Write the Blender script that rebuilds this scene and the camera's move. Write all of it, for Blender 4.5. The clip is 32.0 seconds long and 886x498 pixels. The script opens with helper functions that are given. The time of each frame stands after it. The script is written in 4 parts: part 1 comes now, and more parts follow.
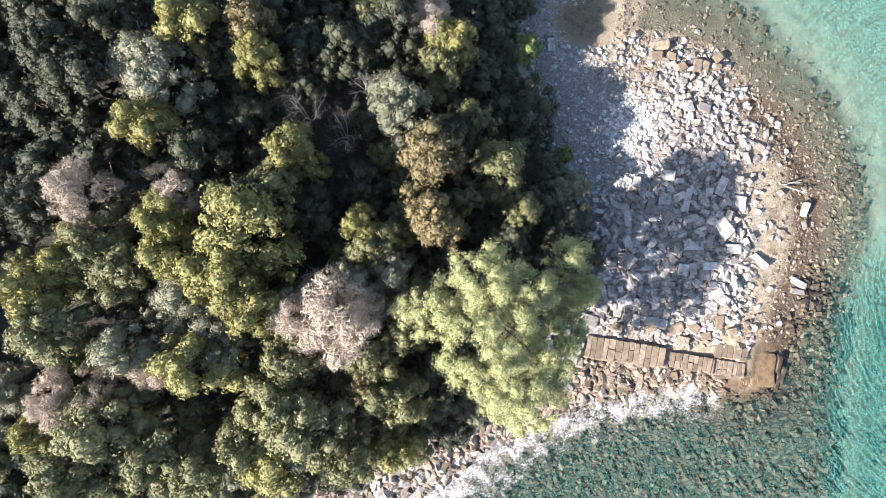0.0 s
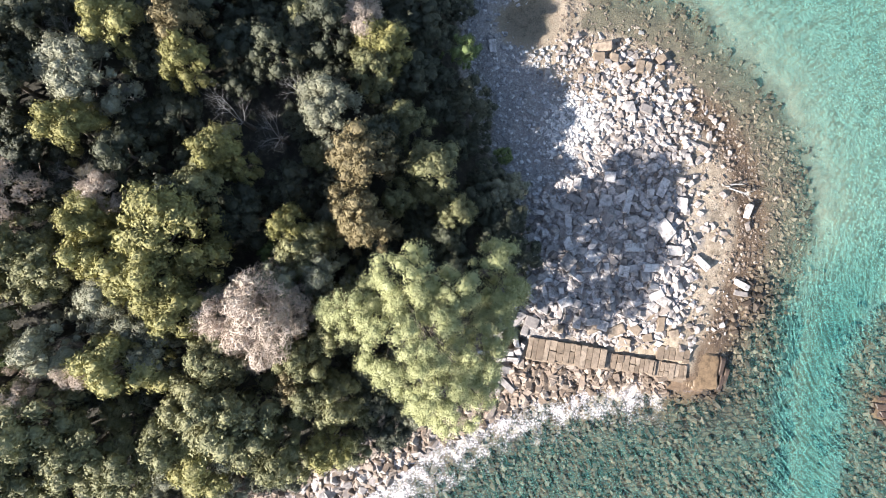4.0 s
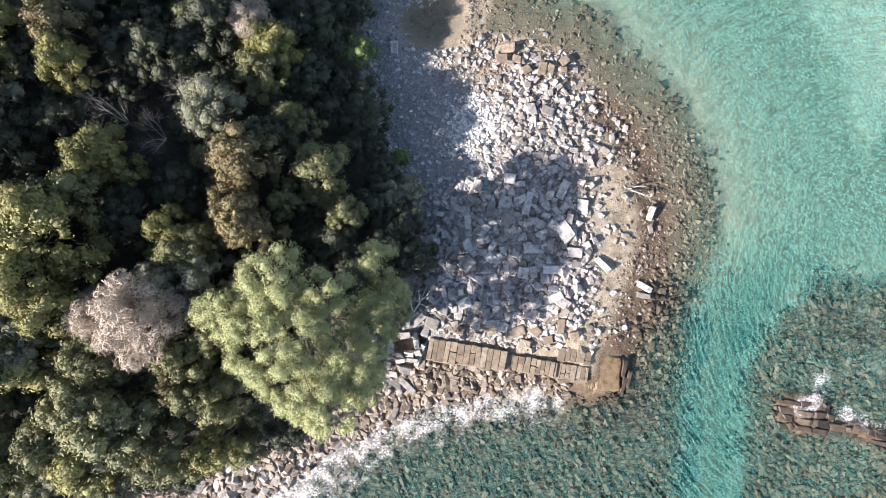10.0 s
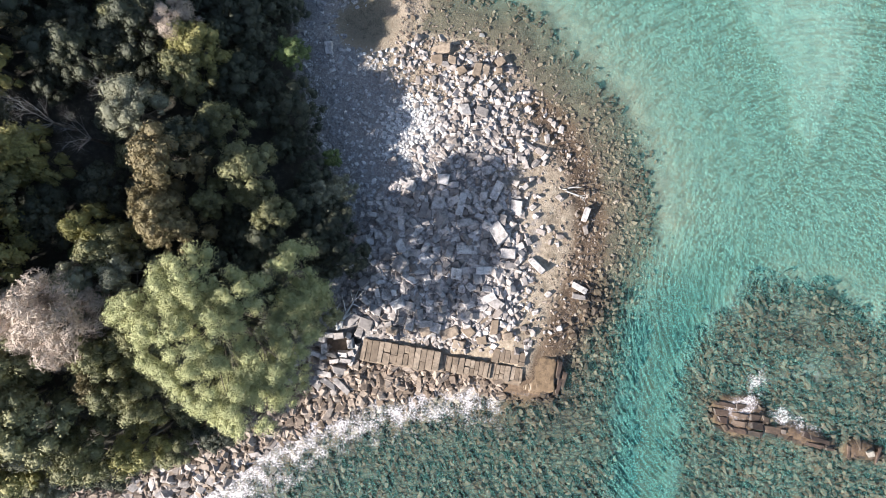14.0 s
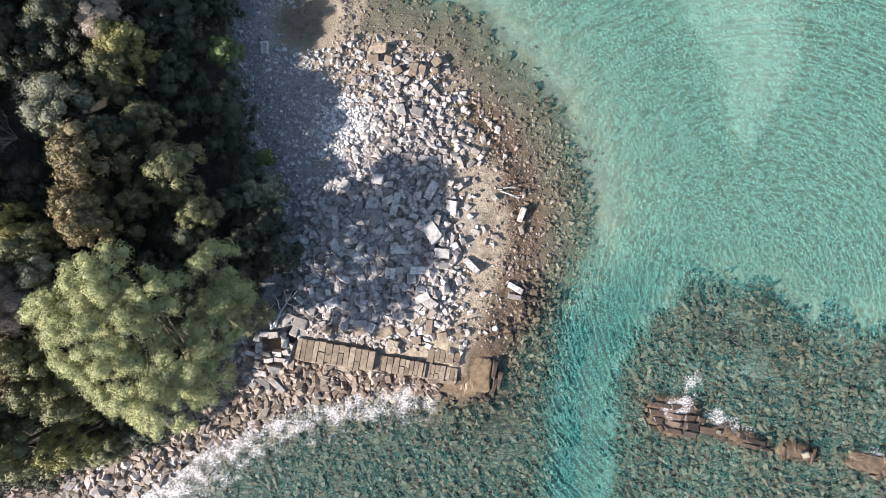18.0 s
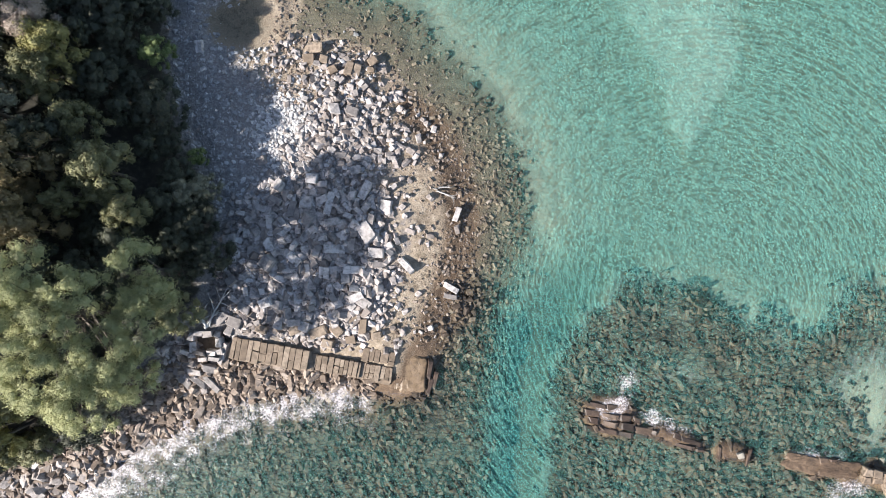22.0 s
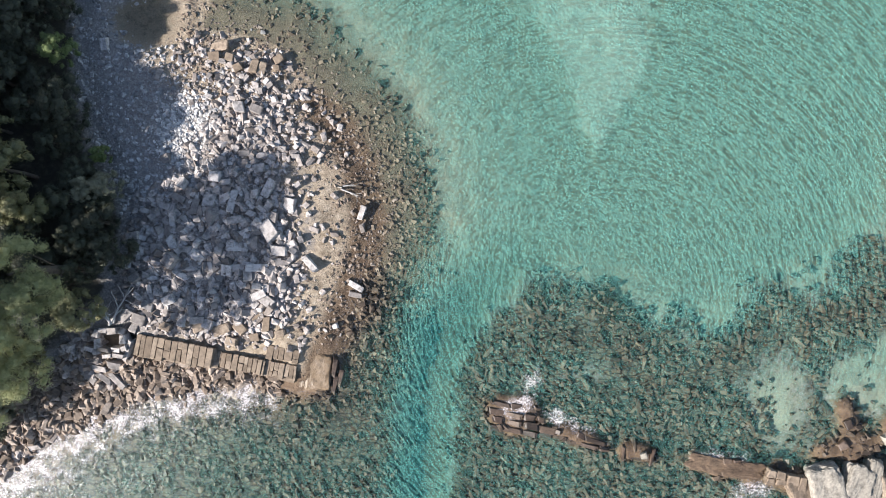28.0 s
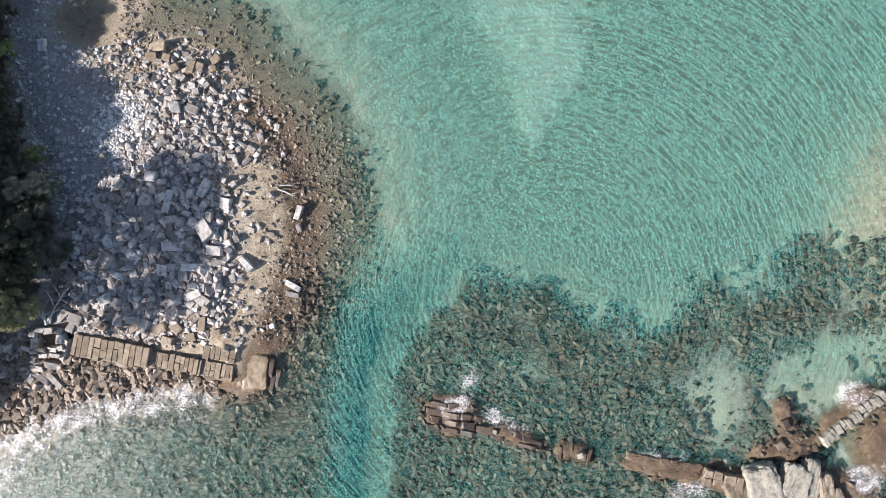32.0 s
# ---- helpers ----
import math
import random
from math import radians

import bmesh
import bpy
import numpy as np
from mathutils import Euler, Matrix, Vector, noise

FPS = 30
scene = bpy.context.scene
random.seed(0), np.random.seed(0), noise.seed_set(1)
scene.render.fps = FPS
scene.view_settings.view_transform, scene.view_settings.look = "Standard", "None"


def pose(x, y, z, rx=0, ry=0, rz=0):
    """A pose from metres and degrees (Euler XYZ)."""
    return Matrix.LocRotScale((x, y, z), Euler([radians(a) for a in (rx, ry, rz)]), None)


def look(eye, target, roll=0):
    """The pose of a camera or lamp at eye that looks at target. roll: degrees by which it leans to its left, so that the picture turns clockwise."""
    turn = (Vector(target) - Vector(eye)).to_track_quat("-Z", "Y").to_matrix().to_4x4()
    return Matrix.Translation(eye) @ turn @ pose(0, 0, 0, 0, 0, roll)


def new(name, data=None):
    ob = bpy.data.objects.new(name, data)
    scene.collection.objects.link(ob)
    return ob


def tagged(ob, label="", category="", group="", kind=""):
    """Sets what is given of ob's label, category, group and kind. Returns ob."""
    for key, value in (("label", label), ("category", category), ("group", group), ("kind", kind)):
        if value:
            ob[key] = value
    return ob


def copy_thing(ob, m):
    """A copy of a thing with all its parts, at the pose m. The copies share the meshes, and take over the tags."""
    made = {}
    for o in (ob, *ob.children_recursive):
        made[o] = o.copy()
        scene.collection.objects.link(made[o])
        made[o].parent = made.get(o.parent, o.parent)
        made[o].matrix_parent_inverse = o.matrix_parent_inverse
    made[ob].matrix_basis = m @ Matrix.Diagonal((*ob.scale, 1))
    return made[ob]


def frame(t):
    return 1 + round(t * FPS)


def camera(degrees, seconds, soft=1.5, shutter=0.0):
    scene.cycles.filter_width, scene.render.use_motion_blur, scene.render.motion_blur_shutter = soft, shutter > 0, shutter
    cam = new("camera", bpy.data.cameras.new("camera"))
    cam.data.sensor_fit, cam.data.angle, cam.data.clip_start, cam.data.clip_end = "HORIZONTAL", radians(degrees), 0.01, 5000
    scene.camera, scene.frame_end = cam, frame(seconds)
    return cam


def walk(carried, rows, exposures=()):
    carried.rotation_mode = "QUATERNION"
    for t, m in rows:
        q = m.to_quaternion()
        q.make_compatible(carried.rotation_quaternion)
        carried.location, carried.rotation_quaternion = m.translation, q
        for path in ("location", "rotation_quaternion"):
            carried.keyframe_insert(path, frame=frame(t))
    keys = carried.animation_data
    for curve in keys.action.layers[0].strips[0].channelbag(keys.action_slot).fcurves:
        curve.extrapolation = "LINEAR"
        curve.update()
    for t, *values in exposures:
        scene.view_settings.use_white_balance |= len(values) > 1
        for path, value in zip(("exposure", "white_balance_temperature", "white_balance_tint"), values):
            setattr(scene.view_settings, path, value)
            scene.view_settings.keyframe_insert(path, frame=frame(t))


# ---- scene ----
import itertools

cam = camera(72.0, 32.0, soft=1.0)
METRES, EYE, TILT, LEAN, TURN = 33.8, 39.4, -90.0, 0.0, 0.0
ROWS = [
    (0.0, 0.0, 0.0, 0.0, 0.0, 0.0, -0.0),
    (0.5, 0.013, -0.0002, 0.0003, 0.04, -0.02, -0.02),
    (1.0, 0.0265, -0.0002, 0.0006, 0.07, -0.02, -0.04),
    (1.5, 0.0404, -0.0002, 0.0008, 0.11, -0.03, -0.05),
    (2.0, 0.0547, -0.0003, 0.0012, 0.14, -0.03, -0.07),
    (2.5, 0.0695, -0.0002, 0.0012, 0.19, -0.03, -0.09),
    (3.0, 0.0846, -0.0003, 0.0016, 0.21, -0.03, -0.11),
    (3.5, 0.1002, -0.0001, 0.0017, 0.26, 0.0, -0.13),
    (5.5, 0.1631, 0.0012, 0.0036, 0.42, -0.02, -0.22),
    (6.0, 0.1789, 0.0014, 0.0038, 0.44, -0.01, -0.24),
    (6.5, 0.1949, 0.0012, 0.004, 0.46, 0.0, -0.24),
    (7.0, 0.2109, 0.0012, 0.0042, 0.5, 0.01, -0.26),
    (7.5, 0.2266, 0.0011, 0.0042, 0.52, 0.04, -0.3),
    (8.0, 0.2428, 0.001, 0.0047, 0.55, 0.01, -0.31),
    (8.5, 0.259, 0.0009, 0.0049, 0.57, -0.0, -0.32),
    (9.0, 0.2748, 0.0006, 0.005, 0.57, -0.0, -0.33),
    (9.5, 0.2908, 0.0005, 0.0053, 0.59, -0.01, -0.35),
    (10.0, 0.3065, 0.0003, 0.0053, 0.6, -0.01, -0.36),
    (10.5, 0.3225, 0.0004, 0.0061, 0.62, -0.05, -0.39),
    (11.0, 0.3386, 0.0003, 0.0055, 0.64, 0.02, -0.38),
    (11.5, 0.355, 0.0005, 0.0057, 0.68, 0.02, -0.41),
    (12.0, 0.3704, 0.0005, 0.0059, 0.68, 0.02, -0.42),
    (12.5, 0.3858, 0.0004, 0.0063, 0.7, 0.01, -0.46),
    (13.0, 0.4015, 0.0006, 0.0068, 0.72, -0.0, -0.48),
    (13.5, 0.4176, 0.0007, 0.007, 0.77, -0.0, -0.51),
    (14.0, 0.4339, 0.0009, 0.0077, 0.82, -0.03, -0.56),
    (14.5, 0.4489, 0.0005, 0.0072, 0.8, 0.01, -0.55),
    (16.5, 0.5129, 0.0011, 0.0097, 0.98, -0.1, -0.74),
    (17.0, 0.5281, 0.0013, 0.009, 0.97, -0.06, -0.71),
    (17.5, 0.5434, 0.0013, 0.0088, 0.98, -0.04, -0.71),
    (18.0, 0.5587, 0.0016, 0.0089, 0.98, -0.04, -0.72),
    (18.5, 0.5742, 0.0019, 0.0088, 0.98, -0.03, -0.73),
    (19.0, 0.5897, 0.0025, 0.009, 0.99, -0.02, -0.75),
    (19.5, 0.6054, 0.0032, 0.0093, 1.01, -0.03, -0.76),
    (20.0, 0.6216, 0.0042, 0.0126, 1.09, -0.19, -0.91),
    (20.5, 0.6363, 0.0042, 0.0102, 1.04, -0.06, -0.81),
    (21.0, 0.6514, 0.0046, 0.0102, 1.04, -0.05, -0.83),
    (21.5, 0.6674, 0.0049, 0.011, 1.06, -0.09, -0.87),
    (22.0, 0.6829, 0.0051, 0.0102, 1.08, -0.06, -0.84),
    (22.5, 0.698, 0.005, 0.0107, 1.08, -0.09, -0.87),
    (23.0, 0.7136, 0.0054, 0.0124, 1.1, -0.16, -0.94),
    (23.5, 0.7296, 0.0055, 0.0112, 1.15, -0.12, -0.9),
    (24.0, 0.7452, 0.0057, 0.0112, 1.17, -0.11, -0.9),
    (24.5, 0.761, 0.006, 0.0116, 1.2, -0.13, -0.9),
    (25.0, 0.7771, 0.0062, 0.0117, 1.24, -0.13, -0.92),
    (25.5, 0.7928, 0.0063, 0.0119, 1.26, -0.13, -0.91),
    (27.5, 0.856, 0.009, 0.0198, 1.49, -0.5, -1.19),
    (28.0, 0.8724, 0.0092, 0.0179, 1.56, -0.42, -1.12),
    (28.5, 0.8884, 0.0096, 0.0169, 1.61, -0.37, -1.1),
    (29.0, 0.9038, 0.01, 0.0159, 1.63, -0.31, -1.08),
    (29.5, 0.9192, 0.0105, 0.0153, 1.68, -0.26, -1.08),
    (30.0, 0.935, 0.0111, 0.0149, 1.72, -0.23, -1.08),
    (30.5, 0.9509, 0.0117, 0.0145, 1.76, -0.21, -1.09),
    (31.0, 0.9665, 0.0123, 0.0145, 1.79, -0.2, -1.08),
    (31.5, 0.9825, 0.013, 0.0142, 1.84, -0.17, -1.07),
    (32.0, 0.9981, 0.0132, 0.0133, 1.84, -0.13, -1.04),
]
walk(cam, [(t, pose(0, 0, EYE, TILT, LEAN, TURN) @ pose(METRES * x, METRES * y, METRES * z, 90 + pitch, roll, yaw)) for t, x, y, z, yaw, pitch, roll in ROWS],
     exposures=((0.0, 1.55), (6.0, 1.43), (13.0, 1.22), (19.0, 1.1), (25.0, 1.03), (32.0, 0.97)))

# ---- world, sun, exposure ----
SUN_AZ, SUN_EL = 205.0, 33.5        # degrees: where the sun stands, anticlockwise from +x, and its height
sun_from = Vector((math.cos(radians(SUN_AZ)) * math.cos(radians(SUN_EL)), math.sin(radians(SUN_AZ)) * math.cos(radians(SUN_EL)), math.sin(radians(SUN_EL))))
world = bpy.data.worlds.new("world")
scene.world = world
world.use_nodes = True
wn = world.node_tree.nodes
sky = wn.new("ShaderNodeTexSky")
sky.sky_type, sky.sun_disc = "NISHITA", False
sky.sun_elevation, sky.sun_rotation = radians(SUN_EL), radians(90.0 - SUN_AZ)
world.node_tree.links.new(sky.outputs[0], wn["Background"].inputs[0])
wn["Background"].inputs[1].default_value = 0.1
sun = new("sun", bpy.data.lights.new("sun", "SUN"))
sun.data.energy, sun.data.angle, sun.data.color = 6.1, radians(0.53), (1.0, 0.945, 0.895)
sun.matrix_world = look(sun_from * 200, (0, 0, 0))

# ---- small helpers ----
rng = np.random.default_rng(11)


def link_mesh(name, verts, faces, material, smooth=False, attrs=None):
    """A mesh from arrays: verts (n, 3); faces (m, 3) or (m, 4), or a list of such arrays."""
    me = bpy.data.meshes.new(name)
    verts = np.asarray(verts, np.float32)
    groups = faces if isinstance(faces, list) else [faces]
    groups = [np.asarray(g, np.int32) for g in groups if len(g)]
    loops = np.concatenate([g.ravel() for g in groups])
    sizes = np.concatenate([np.full(len(g), g.shape[1], np.int32) for g in groups])
    starts = np.concatenate([[0], np.cumsum(sizes)[:-1]]).astype(np.int32)
    me.vertices.add(len(verts))
    me.vertices.foreach_set("co", verts.ravel())
    me.loops.add(len(loops))
    me.loops.foreach_set("vertex_index", loops)
    me.polygons.add(len(sizes))
    me.polygons.foreach_set("loop_start", starts)
    me.polygons.foreach_set("use_smooth", np.full(len(sizes), smooth))
    for key, values in (attrs or {}).items():
        a = me.attributes.new(key, "FLOAT", "POINT")
        a.data.foreach_set("value", np.asarray(values, np.float32).ravel())
    me.update(calc_edges=True)
    me.validate()
    if material:
        me.materials.append(material)
    return me


def part(name, me, parent=None, label="", m=None):
    ob = new(name, me)
    if parent:
        ob.parent = parent
    if m is not None:
        ob.matrix_basis = m
    return tagged(ob, label)


def smoothstep(a, b, x):
    t = np.clip((np.asarray(x, float) - a) / (b - a), 0, 1)
    return t * t * (3 - 2 * t)


def vnoise(x, y, seed=0):
    xi, yi = np.floor(x), np.floor(y)
    fx, fy = x - xi, y - yi
    fx, fy = fx * fx * (3 - 2 * fx), fy * fy * (3 - 2 * fy)

    def cell(a, b):
        v = np.sin(a * 127.1 + b * 311.7 + seed * 74.7) * 43758.5453
        return v - np.floor(v)
    return (cell(xi, yi) * (1 - fx) + cell(xi + 1, yi) * fx) * (1 - fy) + (cell(xi, yi + 1) * (1 - fx) + cell(xi + 1, yi + 1) * fx) * fy


def fbm(x, y, seed=0, octaves=4):
    x, y = np.asarray(x, float), np.asarray(y, float)
    total, amp = 0.0, 0.5
    for o in range(octaves):
        total = total + amp * vnoise(x, y, seed + o * 13)
        x, y, amp = x * 2.03 + 5.1, y * 2.03 - 3.7, amp * 0.5
    return total / (1 - 0.5 ** octaves)


# ---- the lie of the land ----
COAST = [(-200, -110), (-30, -27), (-16, -20.5), (-7.1, -17), (-3, -15.7), (0.3, -14.3), (2.1, -12.9), (5, -11.3), (8, -9.8),
         (12, -8.8), (16, -8.3), (18.7, -8.8), (20.7, -8.9), (21.2, -6.5), (21.7, -5), (22.6, -2.6), (23.4, 0), (23.5, 2.6), (22.9, 5.4),
         (21.8, 7.6), (19.7, 9.8), (17.5, 12.3), (14.6, 13.3), (12.4, 13.5), (11.6, 14.4), (12.2, 16.0), (12, 18), (10, 23), (9, 32), (30, 200), (-200, 200)]


def coast_distance(x, y):
    """Metres from the waterline: above 0 on land, below 0 at sea."""
    x, y = np.asarray(x, float), np.asarray(y, float)
    best, inside = np.full(x.shape, 1e9), np.zeros(x.shape, bool)
    for (ax, ay), (bx, by) in zip(COAST, COAST[1:] + COAST[:1]):
        dx, dy = bx - ax, by - ay
        t = np.clip(((x - ax) * dx + (y - ay) * dy) / (dx * dx + dy * dy), 0, 1)
        best = np.minimum(best, (x - ax - t * dx) ** 2 + (y - ay - t * dy) ** 2)
        cross = (ay > y) != (by > y)
        inside ^= cross & (x < (bx - ax) * (y - ay) / ((by - ay) or 1e-9) + ax)
    d = np.sqrt(best)
    return np.where(inside, d, -d)


def wood_edge(y):
    """x of the edge of the wood, by y."""
    return np.interp(y, [-30, -16, -11.5, -8.6, -5.7, -4.2, -0.5, 2.4, 5.2, 8.8, 12.5, 16, 30], [-24, -6.9, 0.4, 2.7, 4.7, 6.9, 8.6, 8.6, 7.4, 6, 5.3, 4.9, 3])


def blob(x, y, cx, cy, rx, ry, turn=0.0, soft=0.35):
    c, s = math.cos(radians(turn)), math.sin(radians(turn))
    u, v = ((x - cx) * c + (y - cy) * s) / rx, (-(x - cx) * s + (y - cy) * c) / ry
    return 1 - smoothstep(1 - soft, 1 + soft, np.sqrt(u * u + v * v))


def reef_mask(x, y):
    north = np.interp(x, [28.6, 29.5, 31.6, 34.2, 39, 42.7, 47, 49.5, 53, 56.6, 61, 75], [-30, -7.1, -4.4, -2.2, -2.4, -4.9, -4.8, -0.6, -0.7, 1.2, 3, 6])
    n = fbm(x * 0.5, y * 0.5, 3) - 0.5
    m = smoothstep(-2.4, 2.0, north - y + 5.0 * n) * smoothstep(28.2, 31.0, x + 2.4 * n) * (1 - smoothstep(70, 90, x))
    pools = 0.68 * np.maximum.reduce([0.75 * blob(x, y, 37.4, -8.9, 2.1, 1.7), 0.85 * blob(x, y, 50.4, -9.3, 3.0, 2.6, 60, 0.7), blob(x, y, 57.0, -7.2, 5.0, 2.4, 22, 0.5),
                               0.9 * blob(x, y, 42.0, -14.6, 3.6, 1.4, -10), 0.8 * blob(x, y, 58.6, -13.0, 1.6, 2.2, -30)])
    return m * (1 - pools)


def reef_clumps(x, y):
    return smoothstep(0.32, 0.54, fbm(x * 0.42, y * 0.42, 67))


def channel_mask(x, y):
    mid = np.interp(y, [-40, -16, -8, -4, 0], [27.2, 27.3, 27.8, 28.8, 30.4])
    wide = np.interp(y, [-40, -8, -3, 1], [1.7, 1.75, 2.6, 4.0])
    return np.exp(-((x - mid + 0.9 * (fbm(x * 0.7, y * 0.7, 21) - 0.5)) / wide) ** 2) * (1 - smoothstep(-6, 3, y))


def ledge_mask(x, y):
    """Rock ledges that lie awash round the drowned walls and the outcrop."""
    n = 1.2 * (fbm(x * 1.1, y * 1.1, 91) - 0.5)
    x, y = x + n, y - n
    return np.maximum.reduce([blob(x, y, 33.3, -10.3, 2.0, 1.3, -8), blob(x, y, 37.2, -11.6, 2.4, 0.6, -17), blob(x, y, 41.0, -12.4, 1.1, 0.8), blob(x, y, 47.2, -13.4, 2.8, 0.7, -9),
                              blob(x, y, 51.0, -13.9, 2.0, 1.0), blob(x, y, 54.4, -11.8, 2.6, 0.9, 8), blob(x, y, 54.3, -9.9, 0.7, 1.5, 10), blob(x, y, 58.0, -9.7, 3.0, 0.9, 39),
                              blob(x, y, 62.0, -10.6, 3.6, 2.4, 30), blob(x, y, 56.5, -15.5, 4.0, 2.6)])


def patch_mask(x, y):
    """The tongue of paler sand in the bay, narrowing towards the south."""
    wide = np.interp(y, [6.0, 9.0, 13.0, 17.0, 30], [0.05, 1.6, 3.5, 5.0, 9.0])
    u = np.abs(x - np.interp(y, [6.4, 9, 13, 17, 30], [38.4, 38.5, 38.8, 37.5, 36.0]) + 1.0 * (fbm(x * 0.7, y * 0.7, 61) - 0.5)) / wide
    return (1 - smoothstep(0.2, 1.35, u)) * smoothstep(5.0, 9.5, y)


def height(x, y):
    x, y = np.asarray(x, float), np.asarray(y, float)
    s = coast_distance(x, y) + 1.1 * (fbm(x * 0.8, y * 0.8, 5) - 0.5)
    inland = np.maximum(wood_edge(y) - x, 0)
    land = 1.15 * (1 - np.exp(-np.maximum(s, 0) / 3.4)) + 8.5 * (1 - np.exp(-inland / 26)) * smoothstep(0, 3, s)
    land = land + 0.25 * (fbm(x * 0.9, y * 0.9, 8) - 0.5) * smoothstep(0.5, 3, s)
    cove = blob(x, y, 9.6, 14.4, 2.6, 1.6)
    land = land * (1 - cove) + cove * (0.03 + 0.05 * (12 - x).clip(0, 5))
    land = land - 1.0 * blob(x, y, 7.5, -5.85, 0.75, 0.5, 0, 0.2) - 0.7 * blob(x, y, 8.5, -5.6, 0.3, 0.9, -15, 0.3) - 0.6 * blob(x, y, 7.9, -7.15, 0.4, 0.3)
    out = np.maximum(-s, 0)
    bay = smoothstep(-9, -3, y)
    sea = -0.28 * (1 - np.exp(-out / 1.2)) - (0.55 * smoothstep(1.0, 6.0, out) + 0.75 * smoothstep(3.5, 11.0, out)) * bay - (0.25 * smoothstep(0.0, 1.2, out) + 0.16 * smoothstep(1.0, 5.0, out)) * (1 - bay)
    sea = sea - 1.6 * channel_mask(x, y)
    sea = sea + 0.3 * patch_mask(x, y)
    shelf = blob(x, y, 65, 2, 8, 8.5, 0, 0.5)
    sea = sea * (1 - shelf) - 0.7 * shelf
    r = reef_mask(x, y)
    sea = sea * (1 - r) + r * (-0.72 + 0.5 * (fbm(x * 0.6, y * 0.6, 31) - 0.5))
    ledge = ledge_mask(x, y)
    sea = sea * (1 - ledge) + ledge * (-0.06 + 0.22 * (fbm(x * 1.7, y * 1.7, 41) - 0.5))
    sea = sea + 0.22 * (1 - ledge) * (fbm(x * 1.4, y * 1.4, 17) - 0.5) * smoothstep(0.3, 2, out)
    return np.where(s > 0, land, sea)


def ground_at(x, y):
    return float(height(np.array([x]), np.array([y]))[0])


# ---- materials ----
def material(name):
    mat = bpy.data.materials.new(name)
    mat.use_nodes = True
    nt = mat.node_tree
    return mat, nt, nt.nodes["Principled BSDF"]


def node(nt, kind, **inputs):
    n = nt.nodes.new(kind)
    for k, v in inputs.items():
        n.inputs[k.replace("_", " ")].default_value = v
    return n


def noise_tex(nt, scale, detail=4.0, rough=0.6, vector=None):
    n = node(nt, "ShaderNodeTexNoise", Scale=scale, Detail=detail, Roughness=rough)
    if vector is not None:
        nt.links.new(vector, n.inputs["Vector"])
    return n.outputs["Fac"]


def ramp(nt, fac, stops):
    n = nt.nodes.new("ShaderNodeValToRGB")
    while len(n.color_ramp.elements) < len(stops):
        n.color_ramp.elements.new(0.5)
    for e, (p, c) in zip(n.color_ramp.elements, stops):
        e.position, e.color = p, (c[0], c[1], c[2], 1)
    nt.links.new(fac, n.inputs[0])
    return n.outputs["Color"]


def mix(nt, fac, a, b, blend="MIX"):
    n = nt.nodes.new("ShaderNodeMix")
    n.data_type, n.blend_type, n.clamp_factor = "RGBA", blend, True
    for sock, v in ((n.inputs[0], fac), (n.inputs[6], a), (n.inputs[7], b)):
        if isinstance(v, bpy.types.NodeSocket):
            nt.links.new(v, sock)
        else:
            sock.default_value = v if isinstance(v, (int, float)) else (*v, 1)
    return n.outputs[2]


def maths(nt, op, a, b=0.0, clamp=False):
    n = nt.nodes.new("ShaderNodeMath")
    n.operation, n.use_clamp = op, clamp
    for sock, v in zip(n.inputs, (a, b)):
        if isinstance(v, bpy.types.NodeSocket):
            nt.links.new(v, sock)
        else:
            sock.default_value = v
    return n.outputs[0]


def attribute(nt, name):
    n = nt.nodes.new("ShaderNodeAttribute")
    n.attribute_name = name
    return n.outputs["Fac"]


def bump(nt, bsdf, fac, strength=0.5, distance=0.05):
    n = node(nt, "ShaderNodeBump", Strength=strength, Distance=distance)
    nt.links.new(fac, n.inputs["Height"])
    nt.links.new(n.outputs[0], bsdf.inputs["Normal"])
    return n.outputs[0]


def where(nt, scale=None):
    n = nt.nodes.new("ShaderNodeNewGeometry")
    return n.outputs["Position"], n.outputs["Random Per Island"]


def stone_material(name, dark, mid, light, per_object=True, rough=0.85):
    mat, nt, bsdf = material(name)
    pos, island = where(nt)
    rnd = island
    if per_object:
        rnd = nt.nodes.new("ShaderNodeObjectInfo").outputs["Random"]
    base = ramp(nt, rnd, [(0.0, dark), (0.45, mid), (1.0, light)])
    stain = noise_tex(nt, 3.2, 6, 0.7, pos)
    fine = noise_tex(nt, 16, 5, 0.7, pos)
    c = mix(nt, ramp(nt, stain, [(0.44, (0, 0, 0)), (0.66, (0.8, 0.8, 0.8))]), base, [0.5 * v for v in dark])
    c = mix(nt, 0.55, c, ramp(nt, fine, [(0.3, (0.45, 0.45, 0.44)), (0.62, (1, 1, 1))]), "MULTIPLY")
    nt.links.new(c, bsdf.inputs["Base Color"])
    bsdf.inputs["Roughness"].default_value = rough
    bump(nt, bsdf, fine, 0.6, 0.03)
    return mat


